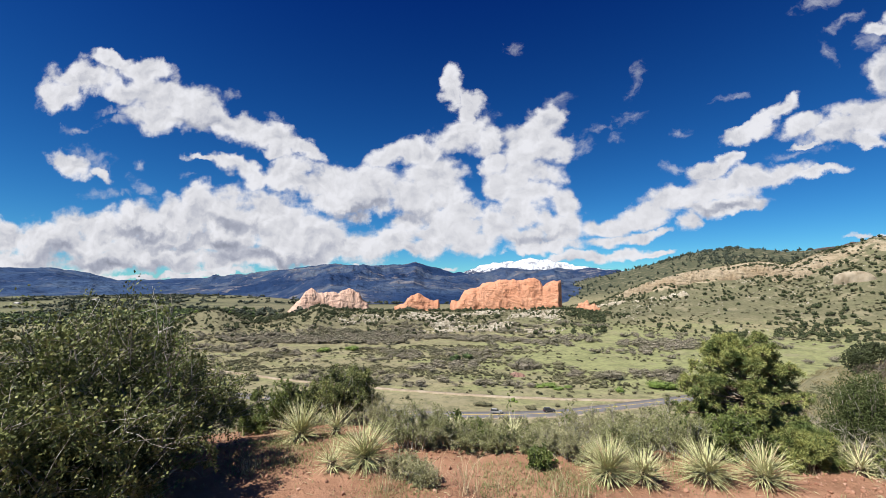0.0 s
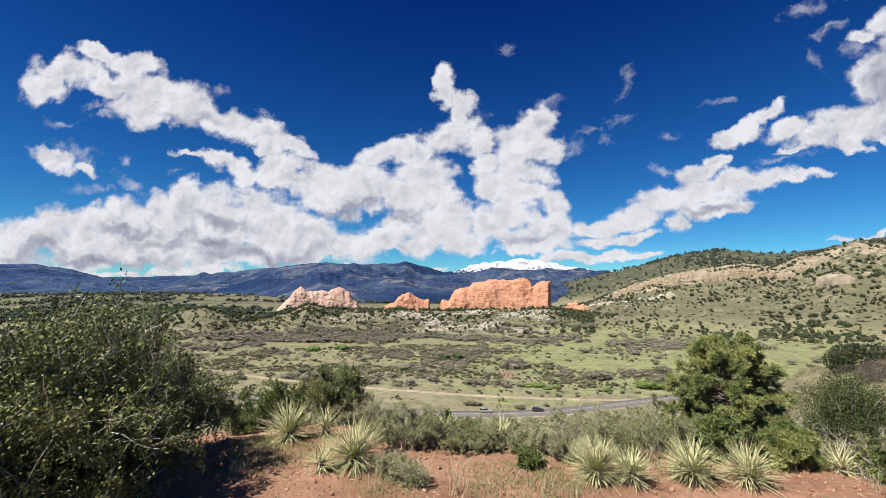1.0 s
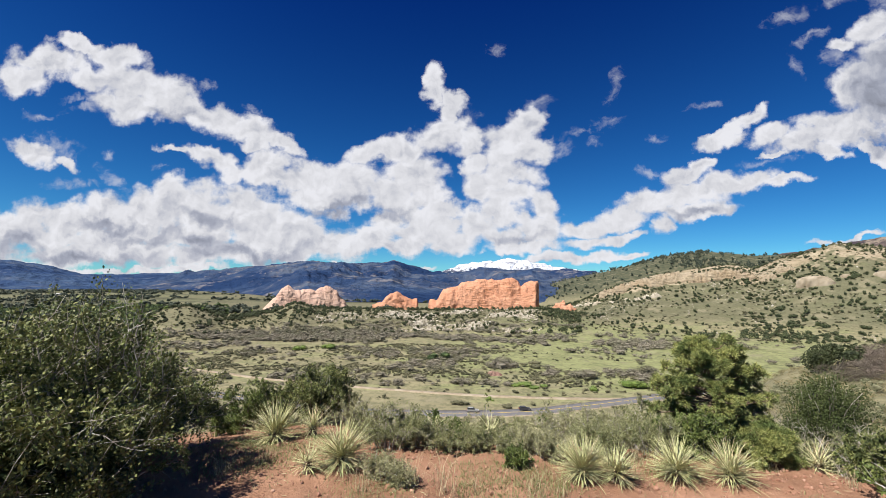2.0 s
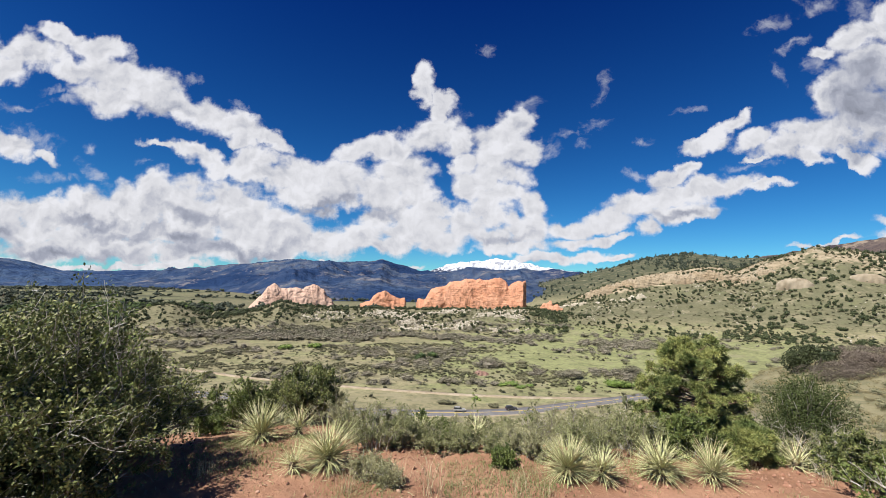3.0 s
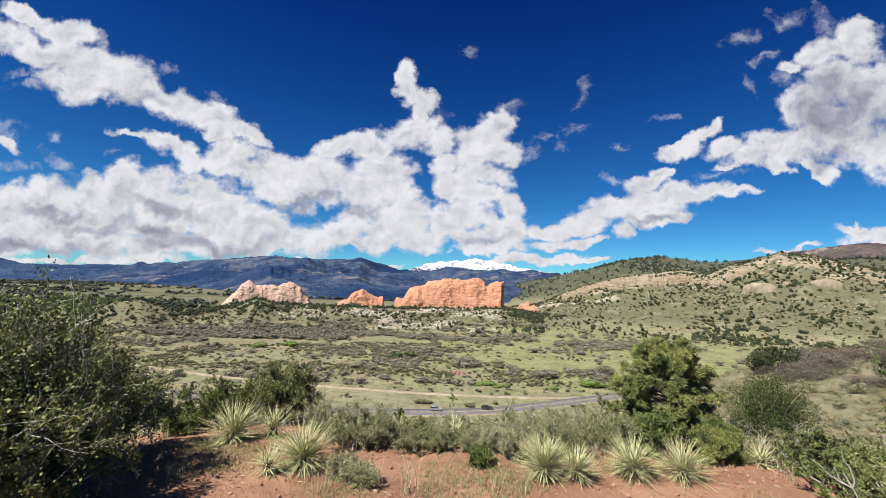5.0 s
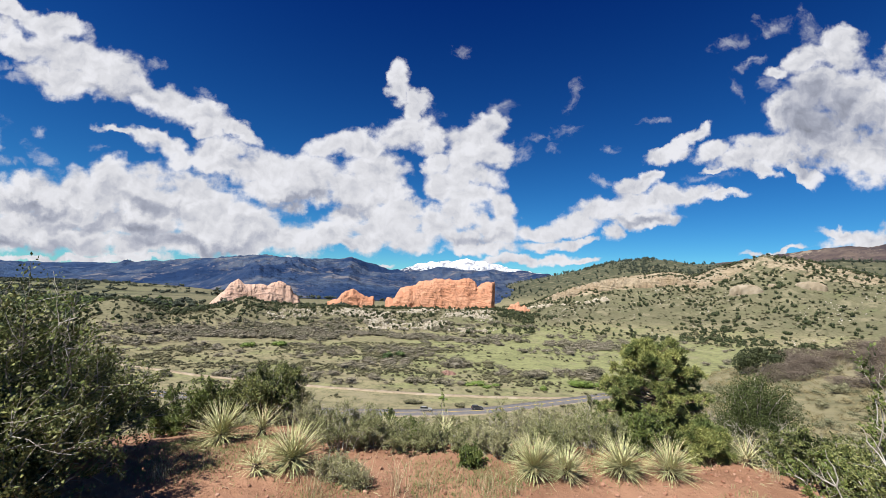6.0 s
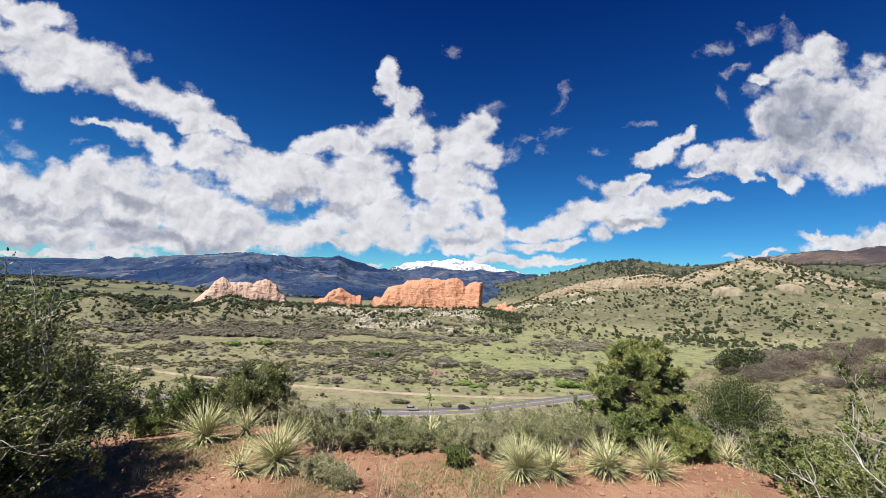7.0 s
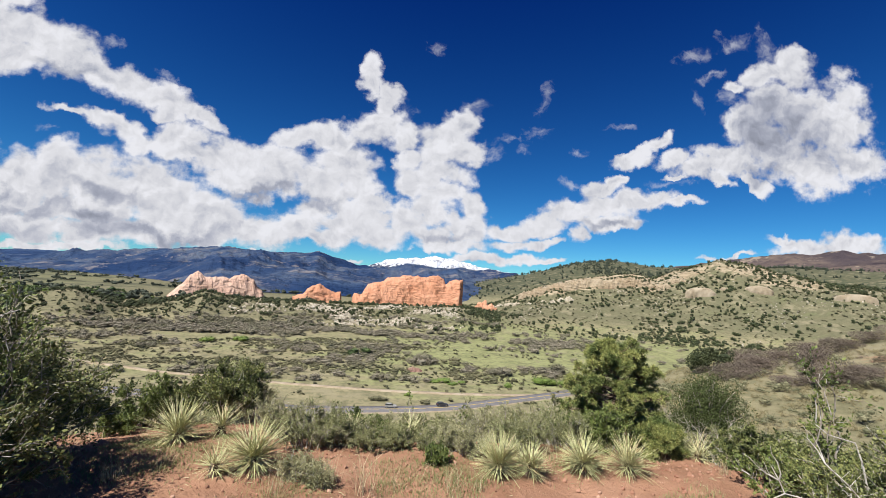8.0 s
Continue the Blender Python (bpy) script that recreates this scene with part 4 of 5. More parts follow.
def ribbon(name, line, width, material, lift, label, shift=0.0, parent=None):
    """A strip of ground cover along a line of (bearing, distance), laid on the land with its own thickness."""
    az = np.linspace(line[0][0], line[-1][0], 160)
    r = np.interp(az, [a for a, _ in line], [d for _, d in line])
    for _ in range(30):
        r[1:-1] = (r[:-2] + 2 * r[1:-1] + r[2:]) / 4
    p = np.stack([r * np.sin(np.radians(az)), r * np.cos(np.radians(az))], -1)
    t = unit(np.gradient(p, axis=0))
    n = np.stack([-t[:, 1], t[:, 0]], -1)
    off = np.array([-1, -0.985, -0.33, 0.33, 0.985, 1]) * width / 2 + shift
    q = p[:, None] + n[:, None] * off[None, :, None]
    z = land(p[:, 0], p[:, 1])[0][:, None] + lift + np.array([-1.0, 0, 0.03, 0.03, 0, -1.0])[None, :]
    ob = sheet(name, np.concatenate([q, z[..., None]], -1), material)
    if parent is not None:
        ob.parent = parent
        return ob
    return tagged(ob, label, kind="structure")


ROAD = [(-30, 230), (-18, 190), (-6.5, 167), (1.1, 164), (8.5, 165), (15.7, 172), (22.4, 188), (28.5, 208), (36, 245)]
road = ribbon("road", ROAD, 7.4, ASPHALT, 0.34, "grey two-lane asphalt road curving through the valley")
ribbon("centre_line", ROAD, 0.25, LINE_PAINT, 0.385, "", parent=road)
shoulder = ribbon("road_shoulder", ROAD, 8.8, GRAVEL, 0.22, "tan gravel shoulder beside the road")
ribbon("trail", TRAIL, 3.2, GRAVEL, 0.30, "narrow tan gravel trail through the grass")

# ---- rocks of the hills ----
def boulder_mesh(rng, n=1):
    """A faceted stone about one metre across: a cut, jittered block."""
    bm = bmesh.new()
    bmesh.ops.create_icosphere(bm, subdivisions=n, radius=0.5)
    for v in bm.verts:
        v.co *= rng.uniform(0.75, 1.2)
        v.co.x = round(v.co.x * 3.1) / 3.1 * 0.5 + v.co.x * 0.5
    vs = np.array([v.co[:] for v in bm.verts])
    fs = np.array([[v.index for v in f.verts] + [f.verts[2].index] for f in bm.faces])
    bm.free()
    return vs, fs[:, [0, 1, 2]]


def rock_field(name, label, places, sizes, material, seed):
    rng = np.random.default_rng(seed)
    stock = [boulder_mesh(rng) for _ in range(6)]
    z = land(places[:, 0], places[:, 1])[0]
    s = Soup()
    for (x, y), h, size in zip(places, z, sizes):
        v, f = stock[rng.integers(6)]
        m = np.array(Euler(rng.uniform(-0.5, 0.5, 3) * [1, 1, 6.28]).to_matrix())
        s.add((v * size * rng.uniform(0.6, 1.3, 3)) @ m.T + [x, y, h + size * 0.22], f)
    return tagged(s.object(name, material, smooth=False), label, "rocks", kind="stuff")


def hill_rocks():
    rng = np.random.default_rng(9)
    p = strew(rng, 2100, (-14, 16), (415, 562), lambda x, y, a, r: ease(fractal(x / 30, y / 26, 4, 81), -0.1, 0.35) * (0.25 + 0.75 * ease(a, -8, -1)) * (1 - 0.7 * ease(a, 12, 16)))
    rock_field("limestone_boulders", "pale limestone boulders scattered over the low rise", p, rng.uniform(1.0, 3.3, len(p)), PALE_ROCK, 91)
    p = strew(rng, 1300, (17, 66), (500, 900), lambda x, y, a, r: ease(fractal(x / 45, y / 45, 4, 83), -0.05, 0.35))
    rock_field("limestone_boulders", "pale boulders scattered over the dry hillside", p, rng.uniform(0.7, 2.3, len(p)), PALE_ROCK, 92)


hill_rocks()


def on_slope(az, el, lo=480.0, hi=1000.0):
    """The distance at which the hillside on a bearing comes up to a height over the level, in degrees."""
    r = np.linspace(lo, hi, 400)
    x, y = r * math.sin(radians(az)), r * math.cos(radians(az))
    up = np.degrees(np.arctan2(land(x, y)[0] - EYE, r))
    return float(r[np.argmax(up >= el)]) if (up >= el).any() else float(r[np.argmax(up)])


def crag(label, az, r, wide, tall, deep, material, seed, rounded=2.4):
    """A ledge of bare rock set into a hillside."""
    x, y = bearing(az, r if r > 100 else on_slope(az, r))
    n, m = 40, 22
    u, w = np.meshgrid(np.linspace(-1, 1, n), np.linspace(0, math.pi, m), indexing="ij")
    edge = np.maximum(0.02, 1 - np.abs(u) ** rounded) ** 0.5
    zz = np.sin(w) ** 0.6 * tall * edge * (1 + (0.6 if rounded < 2 else 0.12) * fractal(u * 8 + seed, w * 0.7, 5, seed))
    yy = -np.cos(w) * deep * (0.5 + 0.5 * edge) + 0.3 * deep * fractal(u * 6, w * 3 + seed, 5, seed + 1)
    xx = u * wide / 2 + 0.03 * wide * fractal(u * 3, w * 4, 3, seed + 2)
    ob = sheet("rock_ledge", np.stack([xx, yy, zz - tall * 0.12 - 9.0 * np.abs(np.cos(w)) ** 10], -1), material)
    ob.matrix_basis = pose(x, y, height(x, y), 0, 0, -az)
    return tagged(ob, label, "rock ledge", "rock ledges on the hillside")


TAN_ROCK = surface("tan_sandstone", rock_build((0.30, 0.245, 0.17), (0.25, 0.19, 0.122), (0.14, 0.10, 0.065)), 0.9, 0.15)
SLAB_ROCK = surface("smooth_tan_slab", two_tone((0.235, 0.195, 0.14), (0.18, 0.145, 0.10), 0.12, (0.27, 0.23, 0.17), 0.05, 0.5, 0.8), 0.9, 0.1)
for k, (az, r, wide, tall, deep) in enumerate([(44.3, 0.3, 36, 10, 8), (49.6, 0.9, 34, 8, 8), (57.2, 0.6, 40, 7, 8), (46.6, 0.9, 12, 4, 5)]):
    crag("smooth pale sandstone slab on the dry hillside", az, r, wide, tall, deep, SLAB_ROCK, 401 + k)
for k, (az, r, wide, tall, deep) in enumerate([(29.6, -1.5, 15, 6, 5), (28.6, -1.65, 13, 5, 5), (27.6, -1.85, 12, 4, 5), (26.4, -1.9, 9, 3, 4), (22.9, -2.45, 14, 4, 5), (21.9, -2.6, 16, 4, 6), (20.8, -2.8, 14, 3, 5), (24.6, -2.3, 9, 3, 4), (19.9, -2.95, 10, 3, 4)]):
    crag("white limestone ledge on the hillside", az, r, wide, tall, deep, PALE_ROCK, 461 + k, 1.3)
for k, (az, r, wide, tall, deep) in enumerate([(24.4, -1.2, 34, 9, 8), (26.2, -.75, 40, 11, 9), (28.3, -.2, 44, 12, 10), (30.3, .1, 42, 14, 11), (31.8, .4, 30, 14, 10), (33.4, .4, 44, 12, 10),
                                                 (35.3, .6, 44, 14, 11), (37.0, .95, 34, 14, 10), (38.4, .8, 30, 9, 9), (40.6, .7, 20, 7, 7), (42.0, 1.6, 22, 7, 7)]):
    crag("weathered tan sandstone crag along the hill crest", az, r, wide, tall, deep, TAN_ROCK, 421 + k, 1.7)
crag("low red sandstone ridge behind the rise", 18.8, 720, 42, 15, 9, RED_ROCK, 441, 1.7)
crag("broken red earth bank in the gully", 9.7, 236, 9, 1.7, 5, surface("red_clay", two_tone((0.20, 0.12, 0.095), (0.14, 0.08, 0.06), 0.5, (0.26, 0.17, 0.14), 0.3, 0.5, 0.1), 0.95, 0.1), 442, 1.7)


# ---- cars on the road and houses on the plain ----
def lathe_wheel(name, radius, width, material, parent, at):
    bm = bmesh.new()
    bmesh.ops.create_cone(bm, cap_ends=True, segments=18, radius1=radius, radius2=radius, depth=width, matrix=pose(0, 0, 0, 90, 0, 0))
    bmesh.ops.bevel(bm, geom=bm.edges[:], offset=radius * 0.12, segments=1, affect="EDGES")
    return part(name, bm, material, parent, at)


def part(name, bm, material, parent, at=(0, 0, 0)):
    me = bpy.data.meshes.new(name)
    bm.to_mesh(me)
    bm.free()
    me.materials.append(material)
    ob = new(name, me)
    ob.parent = parent
    ob.location = at
    return ob


def prism(outline, width, bevel=0.06):
    """A body from its side outline (x, z), given a width and rounded edges."""
    bm = bmesh.new()
    a = [bm.verts.new((x, -width / 2, z)) for x, z in outline]
    f = bm.faces.new(a)
    out = bmesh.ops.extrude_face_region(bm, geom=[f])
    bmesh.ops.translate(bm, verts=[v for v in out["geom"] if isinstance(v, bmesh.types.BMVert)], vec=(0, width, 0))
    bmesh.ops.recalc_face_normals(bm, faces=bm.faces[:])
    bmesh.ops.bevel(bm, geom=bm.edges[:], offset=bevel, segments=2, affect="EDGES")
    return bm


def paint(name, colour, rough=0.3, metal=0.0):
    m = bpy.data.materials.new(name)
    g = Net(m)
    p = g.node("ShaderNodeBsdfPrincipled")
    at = g.node("ShaderNodeTexCoord").outputs["Object"]
    g.put(p.inputs["Base Color"], g.mix(g.ramp(g.noise(at, 3.0, 4), 0.4, 0.7, 0, 0.25), colour, tuple(c * 0.7 for c in colour)))
    p.inputs["Roughness"].default_value = rough
    p.inputs["Metallic"].default_value = metal
    g.tree.links.new(p.outputs[0], g.node("ShaderNodeOutputMaterial").inputs[0])
    return m


RUBBER, GLASS_DARK, RIM = paint("tyre_rubber", (0.02, 0.02, 0.02), 0.9), paint("tinted_car_glass", (0.02, 0.025, 0.03), 0.06), paint("alloy_rim", (0.5, 0.5, 0.5), 0.35, 0.8)
LAMP_CLEAR, LAMP_RED = paint("headlight_lens", (0.7, 0.7, 0.68), 0.1), paint("tail_light_lens", (0.35, 0.02, 0.02), 0.2)


def car(label, az, colour, shift):
    r = float(np.interp(az, [a for a, _ in ROAD], [d for _, d in ROAD])) + shift
    x, y = bearing(az, r)
    x2, y2 = bearing(az + 1, float(np.interp(az + 1, [a for a, _ in ROAD], [d for _, d in ROAD])) + shift)
    ob = thing("car", label, "car", x, y, z=height(x, y) + 0.42, turn=math.degrees(math.atan2(y2 - y, x2 - x)))
    coat = paint("car_paint", colour, 0.25, 0.3)
    part("body", prism([(-2.25, 0.35), (2.25, 0.35), (2.3, 0.75), (2.1, 0.95), (1.1, 1.02), (-2.2, 1.05), (-2.3, 0.7)], 1.8, 0.07), coat, ob)
    part("cabin", prism([(-2.1, 1.03), (1.0, 1.0), (0.35, 1.55), (-1.75, 1.6)], 1.62, 0.06), GLASS_DARK, ob)
    part("roof", prism([(-1.72, 1.58), (0.3, 1.54), (0.2, 1.62), (-1.6, 1.67)], 1.5, 0.03), coat, ob)
    for wx in (-1.4, 1.4):
        for wy in (-0.82, 0.82):
            tyre = lathe_wheel("wheel", 0.34, 0.24, RUBBER, ob, (wx, wy, 0.34))
            lathe_wheel("rim", 0.2, 0.26, RIM, tyre, (0, 0, 0))
    for wy in (-0.65, 0.65):
        part("headlight", prism([(2.22, 0.72), (2.32, 0.72), (2.28, 0.88), (2.18, 0.88)], 0.36, 0.02), LAMP_CLEAR, ob, (0, wy, 0))
        part("tail_light", prism([(-2.33, 0.75), (-2.25, 0.75), (-2.24, 1.0), (-2.3, 1.0)], 0.25, 0.02), LAMP_RED, ob, (0, wy, 0))
    return ob


car("silver sport utility car driving along the valley road", 6.9, (0.32, 0.32, 0.31), 1.6)
car("dark sport utility car driving along the valley road", 13.7, (0.06, 0.06, 0.065), 1.6)

WALL_WHITE, ROOF_GREY = surface("pale_house_wall", two_tone((0.40, 0.385, 0.36), (0.32, 0.30, 0.28), 0.4), 0.9, 0.1), surface("pale_roofing", two_tone((0.34, 0.33, 0.31), (0.26, 0.25, 0.235), 0.6), 0.85, 0.1)
HOUSE_GLASS = paint("window_glass", (0.05, 0.06, 0.07), 0.1)


def house(az, r, long, turn):
    x, y = bearing(az, r)
    ob = thing("house", "small pale house among trees on the plain", "house", x, y, group="houses on the plain", turn=turn)
    part("wall", prism([(-long / 2, -1.0), (long / 2, -1.0), (long / 2, 3.4), (-long / 2, 3.4)], 8.0, 0.05), WALL_WHITE, ob)
    bm = prism([(-4.6, 3.3), (4.6, 3.3), (0, 6.0)], long + 0.8, 0.05)
    bmesh.ops.rotate(bm, verts=bm.verts[:], cent=(0, 0, 0), matrix=pose(0, 0, 0, 0, 0, 90).to_3x3())
    part("roof", bm, ROOF_GREY, ob)
    for k in range(3):
        part("window", prism([(-0.7, 1.0), (0.7, 1.0), (0.7, 2.3), (-0.7, 2.3)], 0.12, 0.02), HOUSE_GLASS, ob, ((k - 1) * long / 3.4, -4.02, 0))
    return ob


for az, r, long, turn in [(-37.3, 760, 12, 20), (-45.2, 1700, 16, -10), (-39.5, 1900, 16, 0)]:
    house(az, r, long, turn)

# ---- near plants ----
TWIG = surface("grey_twigs", two_tone((0.30, 0.27, 0.23), (0.17, 0.145, 0.12), 20.0, (0.42, 0.40, 0.36), 6.0, 0.5, 0.004), 0.85, 0.15)
DEAD_WOOD = surface("bleached_dead_wood", two_tone((0.34, 0.32, 0.285), (0.21, 0.19, 0.165), 25.0, (0.40, 0.385, 0.355), 9.0, 0.6, 0.004), 0.85, 0.15)
OAK_LEAF = leafy("scrub_oak_leaves", (0.060, 0.082, 0.025), (0.265, 0.275, 0.100), (0.032, 0.044, 0.016), 5.0, 0.5, 0.14, 0.18)
OAK_FRESH = leafy("young_oak_leaves", (0.085, 0.118, 0.032), (0.195, 0.225, 0.068), (0.060, 0.084, 0.026), 5.0, 0.5, 0.2, 0.2)
MAHOGANY_LEAF = leafy("mahogany_leaves", (0.165, 0.175, 0.078), (0.300, 0.300, 0.150), (0.120, 0.130, 0.058), 7.0, 0.6, 0.15, 0.15)
GREY_LEAF = leafy("grey_sage_leaves", (0.240, 0.235, 0.122), (0.400, 0.380, 0.220), (0.180, 0.180, 0.092), 7.0, 0.75, 0.15, 0.2)
NEEDLE = leafy("pinyon_needles", (0.105, 0.140, 0.040), (0.370, 0.365, 0.125), (0.070, 0.098, 0.030), 4.0, 0.5, 0.08, 0.2)
SPRAY = leafy("dark_juniper_sprays", (0.036, 0.050, 0.018), (0.090, 0.105, 0.038), (0.050, 0.066, 0.024), 5.0, 0.85, 0.1, 0.1)
PINE_BARK = surface("pine_bark", two_tone((0.17, 0.12, 0.085), (0.085, 0.06, 0.045), 25.0, (0.24, 0.19, 0.15), 7.0, 0.8, 0.01, stretch=(1, 1, 0.35)), 0.95, 0.1)


def shrub(name, label, az, r, wide, deep, tall, leaf_mat, seed, stems=14, twigs=9, per_twig=34, leaf=(0.022, 0.012), twig_mat=None,
          stem_r=0.012, low=0.15, spread=1.0, wiggle=0.03, bare=0.15, tips=None, sprig=0.16, group="", z=None):
    """A woody shrub: stems from one root to the edge of its crown, twigs off them, small leaves along the twigs."""
    rng = np.random.default_rng(seed)
    x, y = bearing(az, r)
    ob = thing(name, label, "shrub", x, y, z, group, turn=-az)
    fine, green = Soup(), Soup()
    for k in range(stems):
        wood = Soup()
        a = rng.uniform(0, 2 * math.pi)
        d = math.sqrt(rng.uniform(0.05, 1.0))
        up = low + (1 - low) * math.sqrt(max(0.0, 1 - d * d * 0.85)) * rng.uniform(0.55, 1.0)
        tip = np.array([d * math.cos(a) * wide / 2, d * math.sin(a) * deep / 2, up * tall])
        root = tip * [0.18 * spread, 0.18 * spread, 0] + rng.normal(size=3) * [0.03, 0.03, 0] - [0, 0, 0.06]
        path = bent_line(root, tip, rng, wiggle * tall, 9, 0.06 * tall)
        tube(wood, path, stem_r * rng.uniform(0.7, 1.3), stem_r * 0.25, 5)
        wood.object("stem", twig_mat or TWIG, ob)
        for _ in range(twigs):
            s = rng.uniform(0.25, 1.0)
            i = min(7, int(s * 8))
            p = path[i] + (path[i + 1] - path[i]) * (s * 8 - i)
            way = unit(unit(path[i + 1] - path[i]) * 0.6 + rng.normal(size=3) * 0.75 + [0, 0, 0.35])
            l = sprig * rng.uniform(0.5, 1.4) * max(0.6, tall)
            line = bent_line(p, p + way * l, rng, 0.035 * l, 5)
            line[:, 2] = np.maximum(line[:, 2], 0.01)
            tube(fine, line, stem_r * 0.28, stem_r * 0.12, 3)
            if rng.uniform() < bare:
                continue
            n = int(per_twig * rng.uniform(0.6, 1.3))
            q = rng.uniform(0.1, 1.05, (n, 1))
            at = line[0] + (line[-1] - line[0]) * q + rng.normal(size=(n, 3)) * 0.10 * l
            at[:, 2] = np.maximum(at[:, 2], 0.01)
            leaves(green, at, way + rng.normal(size=(n, 3)) * 0.9 + [0, 0, 0.25], rng, *leaf)
    tagged(fine.object("twig_tangle", twig_mat or TWIG, ob), kind="stuff")
    if green.n:
        tagged(green.object("foliage", leaf_mat, ob, False), kind="stuff")
    return ob


def dead_limb(ob, rng, a, b, r0, forks=4, wig=0.05):
    """A bleached limb with forked ends, inside a shrub."""
    s = Soup()
    path = bent_line(np.array(a), np.array(b), rng, wig, 9)
    tube(s, path, r0, r0 * 0.3, 6)
    for _ in range(forks):
        i = rng.integers(2, 8)
        l = np.linalg.norm(path[-1] - path[0]) * rng.uniform(0.15, 0.4)
        way = unit(unit(path[-1] - path[0]) + rng.normal(size=3) * 0.7)
        tube(s, bent_line(path[i], path[i] + way * l, rng, 0.08 * l, 5), r0 * 0.5, r0 * 0.12, 5)
    return s.object("dead_limb", DEAD_WOOD, ob, label="bleached dead limb")


def yucca_blade_mesh(name, bend, width):
    """One stiff, pointed blade a metre long, folded along its middle, rooted at the origin and pointing up."""
    k = 7
    s = np.linspace(0, 1, k)
    w = width * np.array([0.8, 1.0, 0.95, 0.8, 0.6, 0.34, 0.03]) / 2
    x = bend * s ** 2.2
    z = s * (1 - 0.25 * bend * s)
    v = np.concatenate([np.stack([x, -w, z], -1), np.stack([x + 0.35 * w, 0 * w, z], -1), np.stack([x, w, z], -1)])
    i = np.arange(k - 1)
    f = np.concatenate([np.stack([i, i + 1, i + 1 + k, i + k], -1), np.stack([i + k, i + k + 1, i + 1 + 2 * k, i + 2 * k], -1)])
    me = bpy.data.meshes.new(name)
    me.from_pydata([tuple(p) for p in v], [], [tuple(int(q) for q in p) for p in f])
    me.materials.append(YUCCA)
    me.polygons.foreach_set("use_smooth", np.full(len(f), False))
    return me


def yucca_material(name, a, b, pale):
    m = bpy.data.materials.new(name)
    g = Net(m)
    rnd = g.node("ShaderNodeObjectInfo").outputs["Random"]
    at = g.node("ShaderNodeTexCoord").outputs["Object"]
    z = g.node("ShaderNodeSeparateXYZ")
    g.put(z.inputs[0], at)
    tone = g.mix(rnd, a, b)
    tone = g.mix(g.ramp(z.outputs["Z"], 0.22, 0.0, 0, 0.7), tone, pale)
    edge = g.ramp(g.math("ABSOLUTE", z.outputs["Y"]), 0.006, 0.016, 0, 0.55)
    tone = g.mix(edge, tone, pale)
    tone = g.mix(g.ramp(g.noise(g.vec("MULTIPLY", at, (60, 60, 4)), 1.0, 3), 0.5, 0.75, 0, 0.4), tone, pale)
    tone = g.mix(g.ramp(rnd, 0.82, 0.90), tone, (0.42, 0.34, 0.20))
    p = g.node("ShaderNodeBsdfPrincipled")
    g.put(p.inputs["Base Color"], tone)
    p.inputs["Roughness"].default_value = 0.5
    p.inputs["Specular IOR Level"].default_value = 0.4
    g.tree.links.new(p.outputs[0], g.node("ShaderNodeOutputMaterial").inputs[0])
    return m


YUCCA = yucca_material("yucca_blade", (0.27, 0.285, 0.120), (0.43, 0.43, 0.215), (0.58, 0.54, 0.35))
BLADES = [yucca_blade_mesh("yucca_blade", b, w) for b, w in ((0.03, 0.034), (0.10, 0.038), (0.2, 0.036), (-0.06, 0.034), (0.34, 0.034))]


def yucca(label, az, r, size, count, seed, lean=(0, 0), dry=0.18, upright=0.0):
    """A rosette of stiff blades; old dry ones hang about its foot."""
    rng = np.random.default_rng(seed)
    x, y = bearing(az, r)
    ob = thing("yucca", label, "yucca", x, y, group="yuccas on the hilltop")
    for k in range(count):
        q = (k + 0.5) / count
        tilt = 14 + 78 * q ** (0.46 + upright * 0.5) + rng.normal() * 9
        turn = k * 137.5 + rng.normal() * 9
        old = q > 1 - dry
        if old:
            tilt += 14
        me = BLADES[4] if old and rng.uniform() < 0.6 else BLADES[rng.integers(0, 4)]
        blade = new("blade", me)
        blade.parent = ob
        length = 0.95 * size * rng.uniform(0.72, 1.08) * (0.75 if old else 1.0)
        blade.matrix_basis = pose(rng.normal() * 0.02, rng.normal() * 0.02, 0.05 + 0.05 * (1 - q), 0, 0, turn) @ pose(0, 0, 0, lean[0], min(tilt, 97) + lean[1], 0) @ Matrix.Diagonal((length, rng.uniform(0.7, 1.05) * 0.24, length, 1))
    heart = Soup()
    tube(heart, np.array([[0, 0, -0.05], [0, 0, 0.04], [0, 0, 0.10]]), 0.055, 0.03, 8)
    heart.object("root_crown", PINE_BARK, ob)
    return ob


